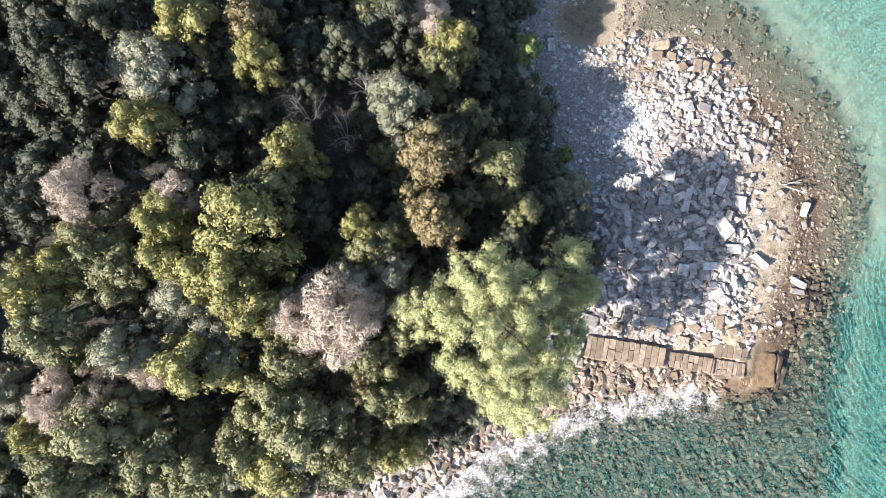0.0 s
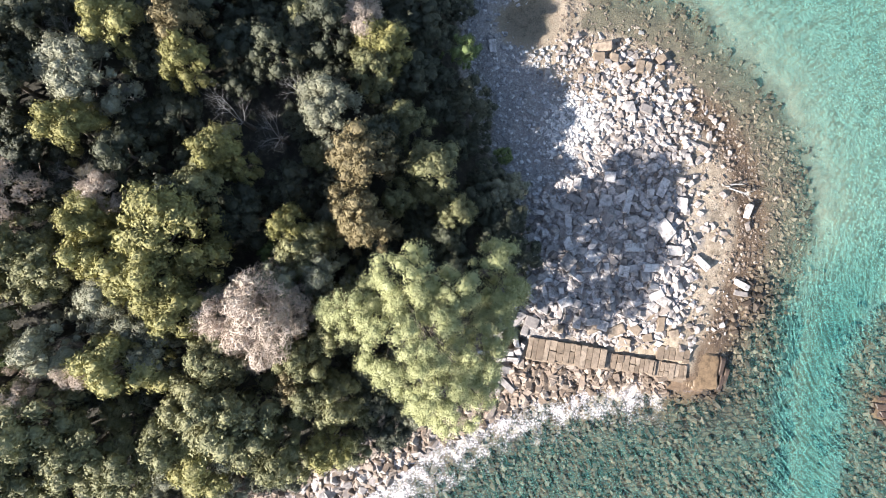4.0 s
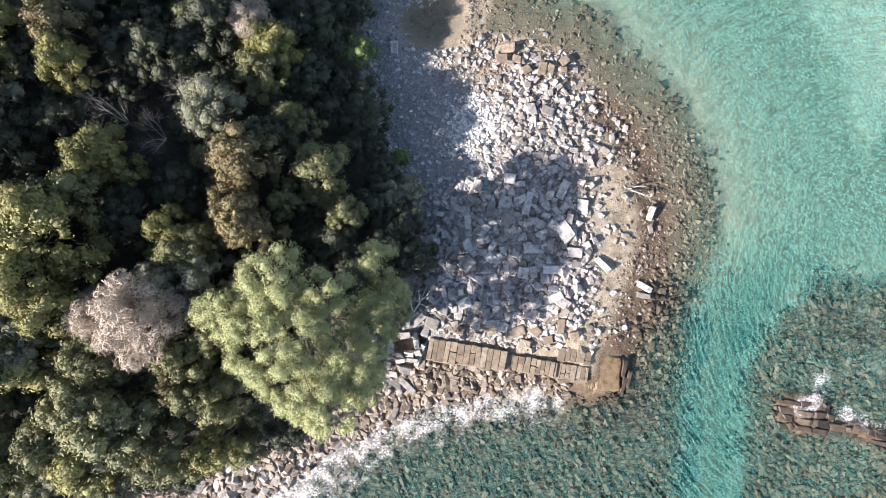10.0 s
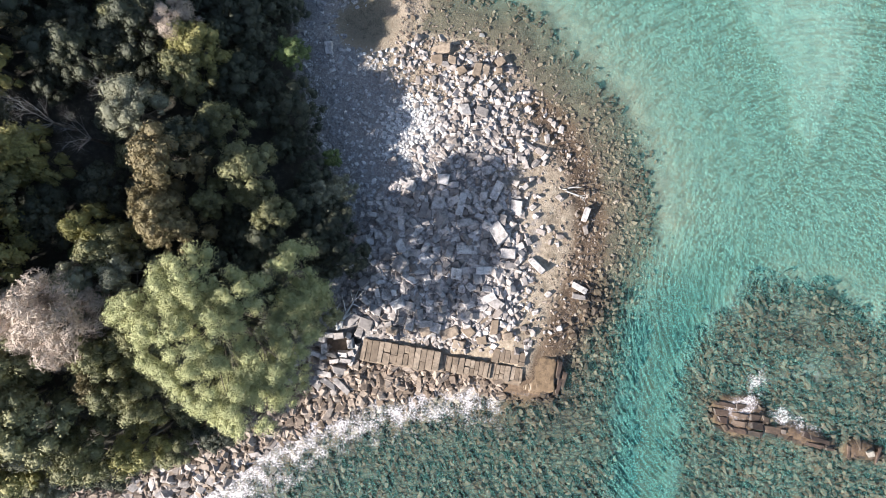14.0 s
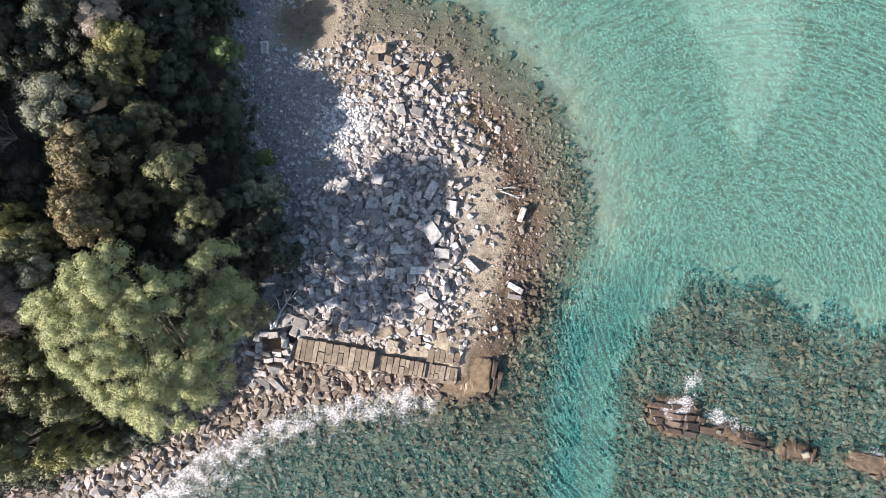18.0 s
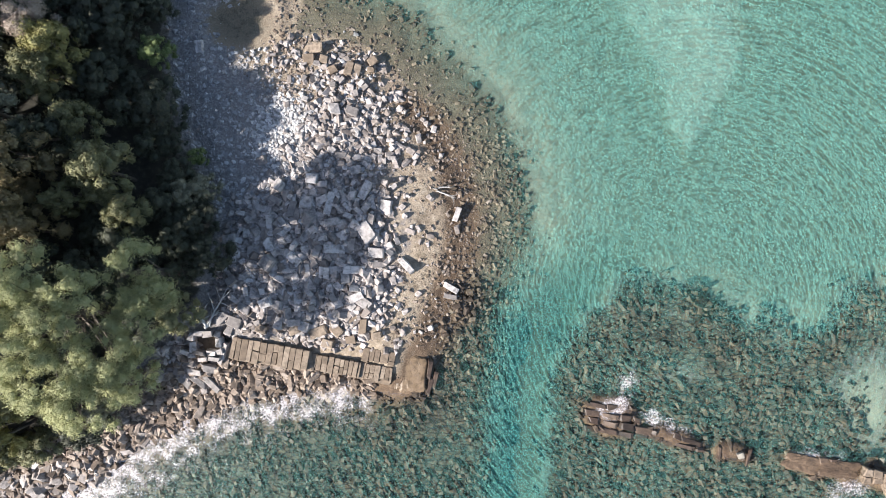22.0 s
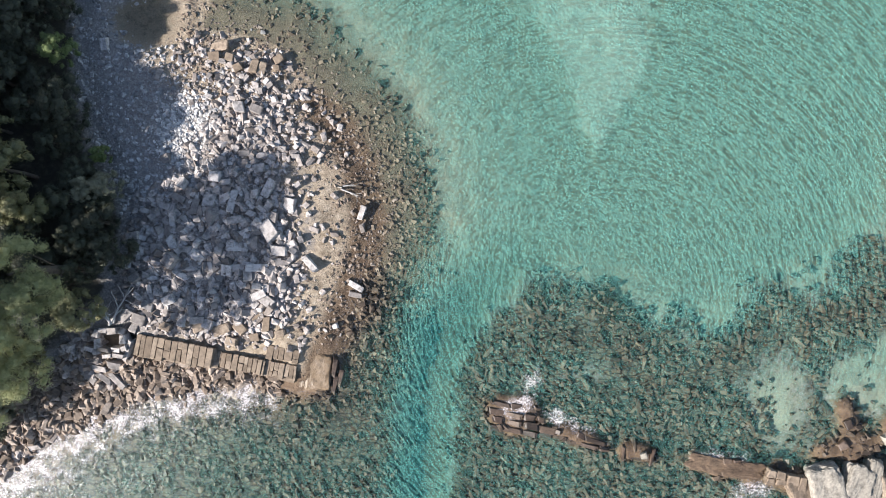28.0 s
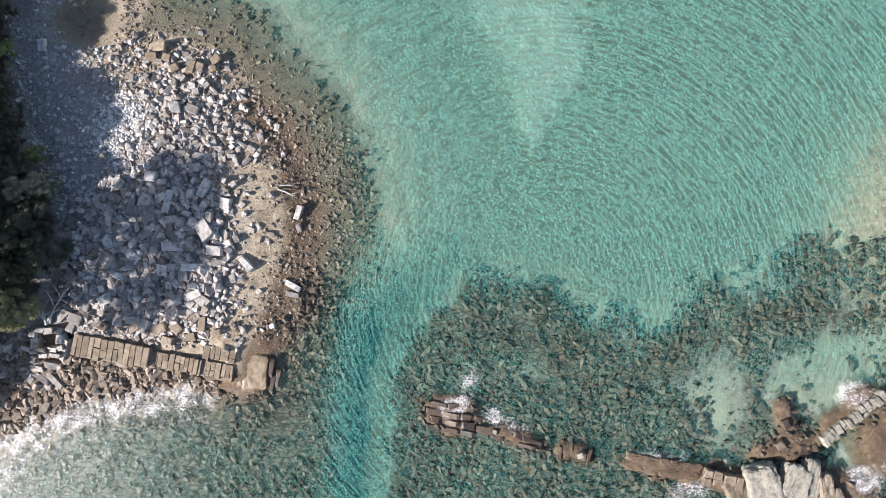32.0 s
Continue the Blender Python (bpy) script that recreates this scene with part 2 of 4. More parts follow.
pale_stone = stone_material("pale_limestone", (0.205, 0.182, 0.17), (0.375, 0.342, 0.324), (0.60, 0.56, 0.535))
pale_rubble = stone_material("pale_rubble", (0.19, 0.158, 0.138), (0.345, 0.303, 0.28), (0.56, 0.505, 0.475), per_object=False)
tan_stone = stone_material("tan_stone", (0.165, 0.122, 0.086), (0.232, 0.176, 0.128), (0.31, 0.246, 0.187))
tan_rubble = stone_material("tan_rubble", (0.13, 0.095, 0.07), (0.215, 0.163, 0.125), (0.37, 0.305, 0.255), per_object=False)
wet_slab = stone_material("wet_slab", (0.13, 0.085, 0.046), (0.165, 0.11, 0.062), (0.205, 0.14, 0.082), rough=0.45)
terrace_stone = stone_material("terrace", (0.085, 0.055, 0.034), (0.115, 0.076, 0.048), (0.15, 0.102, 0.066), rough=0.5)
red_stone = stone_material("algae_red_stone", (0.04, 0.028, 0.02), (0.075, 0.048, 0.034), (0.125, 0.086, 0.06), rough=0.5)
reef_stone = stone_material("algae_reef_stone", (0.038, 0.025, 0.016), (0.082, 0.056, 0.037), (0.145, 0.107, 0.073), per_object=False, rough=0.7)
rim_rubble = stone_material("rim_rubble", (0.095, 0.07, 0.047), (0.165, 0.125, 0.087), (0.28, 0.225, 0.165), per_object=False)
gravel_stone = stone_material("gravel", (0.24, 0.23, 0.23), (0.38, 0.37, 0.37), (0.58, 0.56, 0.55), per_object=False)
# pale chips, whitened so the colour itself carries the sun's glare
sunlit_chip_stone = stone_material("white_chips", (0.48, 0.455, 0.44), (0.62, 0.60, 0.58), (0.76, 0.74, 0.72), per_object=False)
white_rock = stone_material("white_rock", (0.20, 0.178, 0.146), (0.255, 0.23, 0.194), (0.32, 0.294, 0.252))

# ground and seabed
ground_mat, nt, bsdf = material("ground")
pos, _ = where(nt)
n_mid, n_fine = noise_tex(nt, 2.6, 6, 0.68, pos), noise_tex(nt, 14, 5, 0.7, pos)
vor = node(nt, "ShaderNodeTexVoronoi", Scale=5.5)
nt.links.new(pos, vor.inputs["Vector"])
gravel_c = ramp(nt, n_fine, [(0.34, (0.17, 0.155, 0.145)), (0.52, (0.33, 0.305, 0.29)), (0.72, (0.54, 0.51, 0.49))])
gravel_c = mix(nt, 0.5, gravel_c, ramp(nt, vor.outputs["Distance"], [(0.0, (1, 1, 1)), (0.6, (0.35, 0.34, 0.33))]), "MULTIPLY")
tan_c = ramp(nt, n_mid, [(0.32, (0.18, 0.137, 0.094)), (0.52, (0.33, 0.266, 0.195)), (0.72, (0.49, 0.415, 0.325))])
tan_c = mix(nt, 0.6, tan_c, ramp(nt, n_fine, [(0.34, (0.42, 0.4, 0.38)), (0.6, (1, 1, 1))]), "MULTIPLY")
algae_c = ramp(nt, n_mid, [(0.30, (0.06, 0.037, 0.023)), (0.52, (0.125, 0.082, 0.05)), (0.72, (0.21, 0.15, 0.098))])
algae_c = mix(nt, 0.5, algae_c, ramp(nt, n_fine, [(0.34, (0.4, 0.38, 0.36)), (0.6, (1, 1, 1))]), "MULTIPLY")
sand_c = ramp(nt, n_mid, [(0.3, (0.19, 0.186, 0.146)), (0.7, (0.275, 0.27, 0.213))])
reef_c = ramp(nt, n_mid, [(0.34, (0.03, 0.021, 0.014)), (0.52, (0.08, 0.057, 0.038)), (0.70, (0.165, 0.128, 0.089))])
silt_c = ramp(nt, n_fine, [(0.32, (0.06, 0.05, 0.032)), (0.52, (0.125, 0.108, 0.074)), (0.72, (0.20, 0.178, 0.13))])
stretch = node(nt, "ShaderNodeVectorMath")
stretch.operation = "MULTIPLY"
stretch.inputs[1].default_value = (1.5, 3.4, 0.0)
wobble = node(nt, "ShaderNodeVectorMath")
wobble.operation = "MULTIPLY_ADD"
wobble.inputs[1].default_value = (0.5, 0.5, 0.0)
warp = node(nt, "ShaderNodeTexNoise", Scale=0.9, Detail=3.0)
nt.links.new(pos, warp.inputs["Vector"])
nt.links.new(warp.outputs["Color"], wobble.inputs[0])
nt.links.new(pos, wobble.inputs[2])
nt.links.new(wobble.outputs[0], stretch.inputs[0])
joints = node(nt, "ShaderNodeTexVoronoi", Scale=1.0)
joints.feature = "DISTANCE_TO_EDGE"
nt.links.new(stretch.outputs[0], joints.inputs["Vector"])
reef_c = mix(nt, 1.0, reef_c, ramp(nt, joints.outputs["Distance"], [(0.03, (0.08, 0.075, 0.07)), (0.16, (1, 1, 1))]), "MULTIPLY")
# woodland soil, blackened to carry the shade between the crowns
shaded_soil_c = ramp(nt, n_mid, [(0.3, (0.018, 0.017, 0.012)), (0.55, (0.04, 0.036, 0.026)), (0.78, (0.10, 0.09, 0.07))])
white_c = ramp(nt, n_mid, [(0.3, (0.32, 0.325, 0.285)), (0.7, (0.41, 0.41, 0.36))])
c = gravel_c
for key, colour in (("sand", sand_c), ("patch", white_c), ("tan", tan_c), ("silt", silt_c), ("rock", reef_c), ("algae", algae_c), ("soil", shaded_soil_c)):
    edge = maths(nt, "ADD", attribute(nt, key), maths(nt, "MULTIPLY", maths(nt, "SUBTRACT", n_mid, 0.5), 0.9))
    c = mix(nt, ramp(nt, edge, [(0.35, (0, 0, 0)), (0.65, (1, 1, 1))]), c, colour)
nt.links.new(c, bsdf.inputs["Base Color"])
bsdf.inputs["Roughness"].default_value = 0.9
bump(nt, bsdf, maths(nt, "ADD", n_fine, n_mid), 0.7, 0.08)

# water: tinted by its depth, with painted caustics, and foam where waves break
water_mat, nt, bsdf = material("sea_water")
nt.nodes.remove(bsdf)
pos, _ = where(nt)
depth, foam = attribute(nt, "depth"), attribute(nt, "foam")
tint = nt.nodes.new("ShaderNodeCombineColor")
for i, k in enumerate((0.215, 0.102, 0.15)):
    nt.links.new(maths(nt, "POWER", math.exp(-k), depth), tint.inputs[i])
clear = nt.nodes.new("ShaderNodeBsdfTransparent")
nt.links.new(tint.outputs[0], clear.inputs[0])
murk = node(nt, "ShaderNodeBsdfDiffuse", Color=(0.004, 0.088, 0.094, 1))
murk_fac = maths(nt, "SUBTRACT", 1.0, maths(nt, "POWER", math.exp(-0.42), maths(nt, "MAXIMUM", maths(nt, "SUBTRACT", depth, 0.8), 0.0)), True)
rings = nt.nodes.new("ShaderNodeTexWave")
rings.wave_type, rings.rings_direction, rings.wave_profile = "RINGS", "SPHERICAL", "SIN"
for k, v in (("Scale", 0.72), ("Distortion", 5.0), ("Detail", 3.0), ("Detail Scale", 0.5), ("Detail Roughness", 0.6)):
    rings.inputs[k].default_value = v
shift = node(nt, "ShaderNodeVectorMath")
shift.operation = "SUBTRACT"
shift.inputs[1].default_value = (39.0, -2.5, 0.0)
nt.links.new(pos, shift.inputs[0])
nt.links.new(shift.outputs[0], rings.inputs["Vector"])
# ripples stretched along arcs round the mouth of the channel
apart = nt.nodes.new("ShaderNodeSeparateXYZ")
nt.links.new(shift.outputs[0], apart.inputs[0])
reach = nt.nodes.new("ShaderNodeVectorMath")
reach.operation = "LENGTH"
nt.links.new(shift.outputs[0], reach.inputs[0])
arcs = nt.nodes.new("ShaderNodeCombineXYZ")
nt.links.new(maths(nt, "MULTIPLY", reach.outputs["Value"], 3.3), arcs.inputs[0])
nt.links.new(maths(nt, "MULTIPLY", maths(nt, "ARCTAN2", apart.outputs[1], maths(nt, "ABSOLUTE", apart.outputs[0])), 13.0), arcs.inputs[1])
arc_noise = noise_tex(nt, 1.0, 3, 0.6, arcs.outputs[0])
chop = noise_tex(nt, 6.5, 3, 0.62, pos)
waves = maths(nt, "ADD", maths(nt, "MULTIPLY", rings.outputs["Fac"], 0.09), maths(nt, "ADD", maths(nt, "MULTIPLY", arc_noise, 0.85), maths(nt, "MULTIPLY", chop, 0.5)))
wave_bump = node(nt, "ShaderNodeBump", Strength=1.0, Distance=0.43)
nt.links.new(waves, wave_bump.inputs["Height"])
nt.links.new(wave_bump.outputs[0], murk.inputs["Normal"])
glint_bump = node(nt, "ShaderNodeBump", Strength=1.0, Distance=0.058)
nt.links.new(noise_tex(nt, 4.0, 4, 0.6, pos), glint_bump.inputs["Height"])
gloss = node(nt, "ShaderNodeBsdfGlossy", Roughness=0.17)
nt.links.new(glint_bump.outputs[0], gloss.inputs["Normal"])
facing = node(nt, "ShaderNodeLayerWeight", Blend=0.5).outputs["Facing"]
mirror = maths(nt, "ADD", 0.02, maths(nt, "MULTIPLY", maths(nt, "POWER", facing, 5.0), 0.98))
white = node(nt, "ShaderNodeBsdfDiffuse", Color=(0.72, 0.67, 0.68, 1))
lace = maths(nt, "ADD", maths(nt, "MULTIPLY", noise_tex(nt, 1.1, 4, 0.6, pos), 0.45), maths(nt, "MULTIPLY", noise_tex(nt, 7.5, 6, 0.75, pos), 0.55))
lace_fac = ramp(nt, maths(nt, "ADD", foam, maths(nt, "MULTIPLY", maths(nt, "SUBTRACT", lace, 0.5), 2.8)), [(0.40, (0, 0, 0)), (1.0, (0.85, 0.85, 0.85))])


def mix_shader(fac, a, b):
    n = nt.nodes.new("ShaderNodeMixShader")
    nt.links.new(fac, n.inputs[0])
    nt.links.new(a.outputs[0], n.inputs[1])
    nt.links.new(b.outputs[0], n.inputs[2])
    return n


# bright web of sunlight through the ripples, painted as pale colour over the water
caustic_n = maths(nt, "ADD", maths(nt, "ADD", maths(nt, "MULTIPLY", noise_tex(nt, 5.5, 2.5, 0.55, pos), 0.5), maths(nt, "MULTIPLY", arc_noise, 0.5)), maths(nt, "MULTIPLY", maths(nt, "SUBTRACT", rings.outputs["Fac"], 0.5), 0.08))
caustic_web = maths(nt, "POWER", maths(nt, "SUBTRACT", 1.0, maths(nt, "ABSOLUTE", maths(nt, "MULTIPLY", maths(nt, "SUBTRACT", caustic_n, 0.5), 6.5)), True), 2.5)
caustic_paint = node(nt, "ShaderNodeBsdfDiffuse", Color=(0.215, 0.55, 0.465, 1))
nt.links.new(wave_bump.outputs[0], caustic_paint.inputs["Normal"])
# the painted light web weakens where the water is deep
caustic_fade = maths(nt, "SUBTRACT", 1.0, maths(nt, "MULTIPLY", maths(nt, "MAXIMUM", maths(nt, "SUBTRACT", depth, 1.5), 0.0), 0.4), True)
caustic_fac = maths(nt, "MULTIPLY", maths(nt, "MULTIPLY", caustic_web, caustic_fade), maths(nt, "MULTIPLY", maths(nt, "SUBTRACT", maths(nt, "MINIMUM", depth, 1.15), 0.28, True), 0.41))
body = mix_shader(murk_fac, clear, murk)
body = mix_shader(caustic_fac, body, caustic_paint)
body = mix_shader(mirror, body, gloss)
body = mix_shader(lace_fac, body, white)
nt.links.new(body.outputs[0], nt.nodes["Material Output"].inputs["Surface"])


def leaf_material(name, dark, mid, light, thin=0.12):
    mat, nt, bsdf = material(name)
    pos, island = where(nt)
    rnd = nt.nodes.new("ShaderNodeObjectInfo").outputs["Random"]
    big = noise_tex(nt, 1.3, 3, 0.6, pos)
    v = maths(nt, "ADD", maths(nt, "MULTIPLY", island, 0.22), maths(nt, "MULTIPLY", maths(nt, "ADD", big, maths(nt, "MULTIPLY", rnd, 0.5)), 0.52))
    v = maths(nt, "ADD", v, maths(nt, "MULTIPLY", maths(nt, "SUBTRACT", noise_tex(nt, 11.0, 4, 0.7, pos), 0.5), 0.85))
    c = ramp(nt, v, [(0.08, dark), (0.45, mid), (0.9, light)])
    bump(nt, bsdf, noise_tex(nt, 9.0, 4, 0.7, pos), 0.8, 0.10)
    nt.links.new(c, bsdf.inputs["Base Color"])
    bsdf.inputs["Roughness"].default_value = 0.6
    back = nt.nodes.new("ShaderNodeBsdfTranslucent")
    nt.links.new(c, back.inputs[0])
    m = nt.nodes.new("ShaderNodeMixShader")
    m.inputs[0].default_value = thin
    nt.links.new(bsdf.outputs[0], m.inputs[1])
    nt.links.new(back.outputs[0], m.inputs[2])
    nt.links.new(m.outputs[0], nt.nodes["Material Output"].inputs["Surface"])
    return mat


LEAVES = {
    "A": leaf_material("leaves_olive", (0.072, 0.075, 0.032), (0.165, 0.163, 0.074), (0.285, 0.272, 0.14)),
    "B": leaf_material("leaves_yellow", (0.10, 0.094, 0.03), (0.222, 0.206, 0.07), (0.365, 0.335, 0.135)),
    "C": leaf_material("leaves_grey", (0.098, 0.1, 0.066), (0.198, 0.196, 0.13), (0.325, 0.316, 0.225)),
    "D": leaf_material("leaves_brown", (0.10, 0.078, 0.036), (0.188, 0.15, 0.073), (0.29, 0.238, 0.128)),
    "E": leaf_material("twigs_dry", (0.27, 0.215, 0.175), (0.48, 0.395, 0.325), (0.66, 0.56, 0.475), 0.25),
    # dark green, taken darker so the leaf colour carries the wood's shade
    "F": leaf_material("leaves_dark_shaded", (0.023, 0.027, 0.016), (0.05, 0.055, 0.032), (0.093, 0.097, 0.056)),
    "L": leaf_material("leaves_fresh", (0.06, 0.085, 0.022), (0.115, 0.155, 0.048), (0.18, 0.23, 0.085)),
    "P": leaf_material("needles_pine", (0.15, 0.158, 0.066), (0.315, 0.325, 0.148), (0.46, 0.458, 0.24), 0.2),
}
bark_mat = stone_material("bark", (0.07, 0.055, 0.042), (0.11, 0.09, 0.07), (0.16, 0.135, 0.11))
grey_wood = stone_material("bleached_wood", (0.28, 0.265, 0.25), (0.36, 0.345, 0.33), (0.46, 0.44, 0.42))
white_wood = stone_material("driftwood", (0.58, 0.56, 0.53), (0.68, 0.66, 0.63), (0.76, 0.74, 0.71))

# ---- ground and seabed: one sheet ----
def axis(a, b, step, far):
    core = np.arange(a, b + step / 2, step)
    grow = step * np.cumsum(1.35 ** np.arange(1, 60))
    grow = np.append(grow[grow < far], far)
    return np.concatenate([a - grow[::-1], core, b + grow])


def grid(xs, ys):
    gx, gy = np.meshgrid(xs, ys)
    i = np.arange(gx.size).reshape(gx.shape)
    return gx, gy, np.stack([i[:-1, :-1], i[:-1, 1:], i[1:, 1:], i[1:, :-1]], -1).reshape(-1, 4)


gx, gy, quads = grid(axis(-36, 72, 0.25, 2600), axis(-26, 28, 0.25, 2600))
gz = height(gx, gy)
sd = coast_distance(gx, gy)
rubble_zone = smoothstep(-0.3, 0.8, gx - wood_edge(gy))
reef = reef_mask(gx, gy)
tan = np.maximum((smoothstep(-3.4, -1.2, sd) - smoothstep(1.8, 5.0, sd)) * (gx < 40) * (gy > -7), blob(gx, gy, 16.5, -4.6, 4.0, 1.5, -8)) * 0.95
tan = np.maximum(tan, (sd > 0) * (gy < -6.5) * rubble_zone)
algae = np.exp(-((sd + 0.1) / 1.5) ** 2) * blob(gx, gy, 21.5, 1.5, 6, 10) * 0.9 + blob(gx, gy, 61.5, -11.0, 3.6, 2.6, -20) + 0.95 * np.exp(-((sd + 0.8) / 1.7) ** 2) * smoothstep(-5.0, -7.5, gy) * (gx < 20.5) + ledge_mask(gx, gy)
south = smoothstep(-6.0, -9.5, gy) * (gx < 45)
rock = np.clip(np.maximum.reduce([reef * (0.72 + 0.28 * reef_clumps(gx, gy)), (0.74 + 0.24 * smoothstep(0.36, 0.58, fbm(gx * 0.55, gy * 0.55, 63))) * south * (1 - channel_mask(gx, gy)), 0.95 * blob(gx, gy, 24.2, -6.5, 2.3, 4.5) * (1 - channel_mask(gx, gy)), 0.5 * channel_mask(gx, gy) * smoothstep(-3, -9, gy), smoothstep(6.5, 2.4, -sd) * smoothstep(0.8, 2.6, -sd) * 0.44]), 0, 1) * (sd < 0.2)
rock = rock * (1 - 0.6 * blob(gx, gy, 65, 2, 8, 8.5))
sand = np.where(sd < 0, 1 - rock, 0)
silt = np.maximum(smoothstep(7.5, 2.0, -sd) * smoothstep(0.2, 1.4, -sd) * 0.95 * (gx < 40), 0.95 * channel_mask(gx, gy)) * (sd < 0.2)
# cove: dark wet sand, with the shade over it painted in as silt
silt = np.maximum(silt, 0.6 * blob(gx, gy, 9.0, 14.8, 2.6, 2.2, 0, 0.8))
tan = np.maximum.reduce([tan, blob(gx, gy, 9.8, 14.4, 2.8, 1.7), 0.8 * blob(gx, gy, 15.8, 10.3, 4.2, 2.2, -15, 0.5), 0.6 * blob(gx, gy, 18.5, 3.5, 2.4, 6.0, 0, 0.5), 0.8 * blob(gx, gy, 65, 2, 8, 8.5)])
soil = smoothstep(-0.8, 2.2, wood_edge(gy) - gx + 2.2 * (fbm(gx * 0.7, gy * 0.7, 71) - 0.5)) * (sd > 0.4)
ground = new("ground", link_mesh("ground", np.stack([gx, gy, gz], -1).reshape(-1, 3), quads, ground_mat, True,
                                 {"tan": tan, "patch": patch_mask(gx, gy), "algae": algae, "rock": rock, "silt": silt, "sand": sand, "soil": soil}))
tagged(ground, "stony headland, wooded slope and pale sandy seabed", "ground", kind="structure")

# ---- sea ----
wx, wy, wq = grid(axis(-14, 70, 0.28, 2600), axis(-26, 28, 0.28, 2600))
wh, wsd = height(wx, wy), coast_distance(wx, wy)
swell = 0.05 * (fbm(wx * 0.5, wy * 0.5, 51) - 0.5) + 0.02 * (fbm(wx * 2, wy * 2, 52) - 0.5)
south_shore = smoothstep(-6.8, -8.4, wy) * (1 - smoothstep(17.0, 19.5, wx))
foam_v = (0.53 + 0.14 * smoothstep(8, -6, wx)) * np.exp(-((wsd + 1.1) / (2.3 + 1.2 * smoothstep(10, -4, wx))) ** 2) * south_shore
for cx, cy, rx, ry, turn, much in ((33.4, -9.7, 1.3, 0.8, 20, 0.6), (34.3, -8.2, 0.8, 1.3, -10, 0.5), (36.6, -10.5, 2.3, 0.55, -20, 0.52), (46.5, -12.5, 1.9, 0.6, -8, 0.45),
                                   (48.4, -14.6, 1.6, 0.8, 10, 0.55), (59.3, -13.6, 1.5, 1.3, 0, 0.55), (58.2, -8.3, 1.3, 1.0, 30, 0.55), (21.3, -2.2, 1.0, 0.7, 0, 0.5), (19.3, -8.8, 1.2, 0.4, 0, 0.5)):
    foam_v = np.maximum(foam_v, much * blob(wx, wy, cx, cy, rx, ry, turn, 0.6))
keep = (wh < 0.35).ravel()[wq].any(1)
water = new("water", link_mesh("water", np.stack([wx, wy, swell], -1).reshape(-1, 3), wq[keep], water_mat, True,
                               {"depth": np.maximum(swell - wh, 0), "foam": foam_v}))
tagged(water, "clear turquoise sea water with ripples and foam", "sea", kind="structure")


# ---- stones ----
def chipped_stone(seed, rag):
    """Corners and triangles of one broken stone in a unit box: a block whose corners are knocked off."""
    r = random.Random(seed)
    bm = bmesh.new()
    for sx, sy, sz in itertools.product((-0.5, 0.5), repeat=3):
        p = Vector((sx * (1 + r.uniform(-rag, rag)), sy * (1 + r.uniform(-rag, rag)), sz * (1 + r.uniform(-rag, rag))))
        if sz > 0:
            p.x, p.y = p.x * r.uniform(0.6, 1.0), p.y * r.uniform(0.6, 1.0)
        if r.random() < 0.5:
            cut = r.uniform(0.15, 0.45)
            for q in (Vector((p.x * (1 - 2 * cut), p.y, p.z)), Vector((p.x, p.y * (1 - 2 * cut), p.z)), Vector((p.x, p.y, p.z * (1 - 1.6 * cut)))):
                bm.verts.new(q)
        else:
            bm.verts.new(p)
    bmesh.ops.convex_hull(bm, input=list(bm.verts))
    bmesh.ops.delete(bm, geom=[v for v in bm.verts if not v.link_faces], context="VERTS")
    bmesh.ops.triangulate(bm, faces=list(bm.faces))
    bm.verts.index_update()
    v = np.array([tuple(p.co) for p in bm.verts])
    f = np.array([[p.index for p in q.verts] for q in bm.faces])
    bm.free()
    return v, f


CHIPPED = [chipped_stone(300 + i, 0.12 + 0.22 * (i % 4) / 3) for i in range(20)]


def turn_all(v, turn, tilt_x, tilt_y):
    cx, sx, cy, sy, cz, sz = np.cos(tilt_x), np.sin(tilt_x), np.cos(tilt_y), np.sin(tilt_y), np.cos(turn), np.sin(turn)
    x, y, z = v[..., 0], v[..., 1], v[..., 2]
    y, z = y * cx[:, None] - z * sx[:, None], y * sx[:, None] + z * cx[:, None]
    x, z = x * cy[:, None] + z * sy[:, None], -x * sy[:, None] + z * cy[:, None]
    return np.stack([x * cz[:, None] - y * sz[:, None], x * sz[:, None] + y * cz[:, None], z], -1)


def scatter(density, n, box):
    """n places in the box (x0, x1, y0, y1), thick where density(x, y) is high."""
    xs, ys = np.empty(0), np.empty(0)
    while len(xs) < n:
        x, y = rng.uniform(box[0], box[1], 4 * n), rng.uniform(box[2], box[3], 4 * n)
        k = rng.uniform(0, 1, 4 * n) < density(x, y)
        xs, ys = np.concatenate([xs, x[k]]), np.concatenate([ys, y[k]])
    return xs[:n], ys[:n]


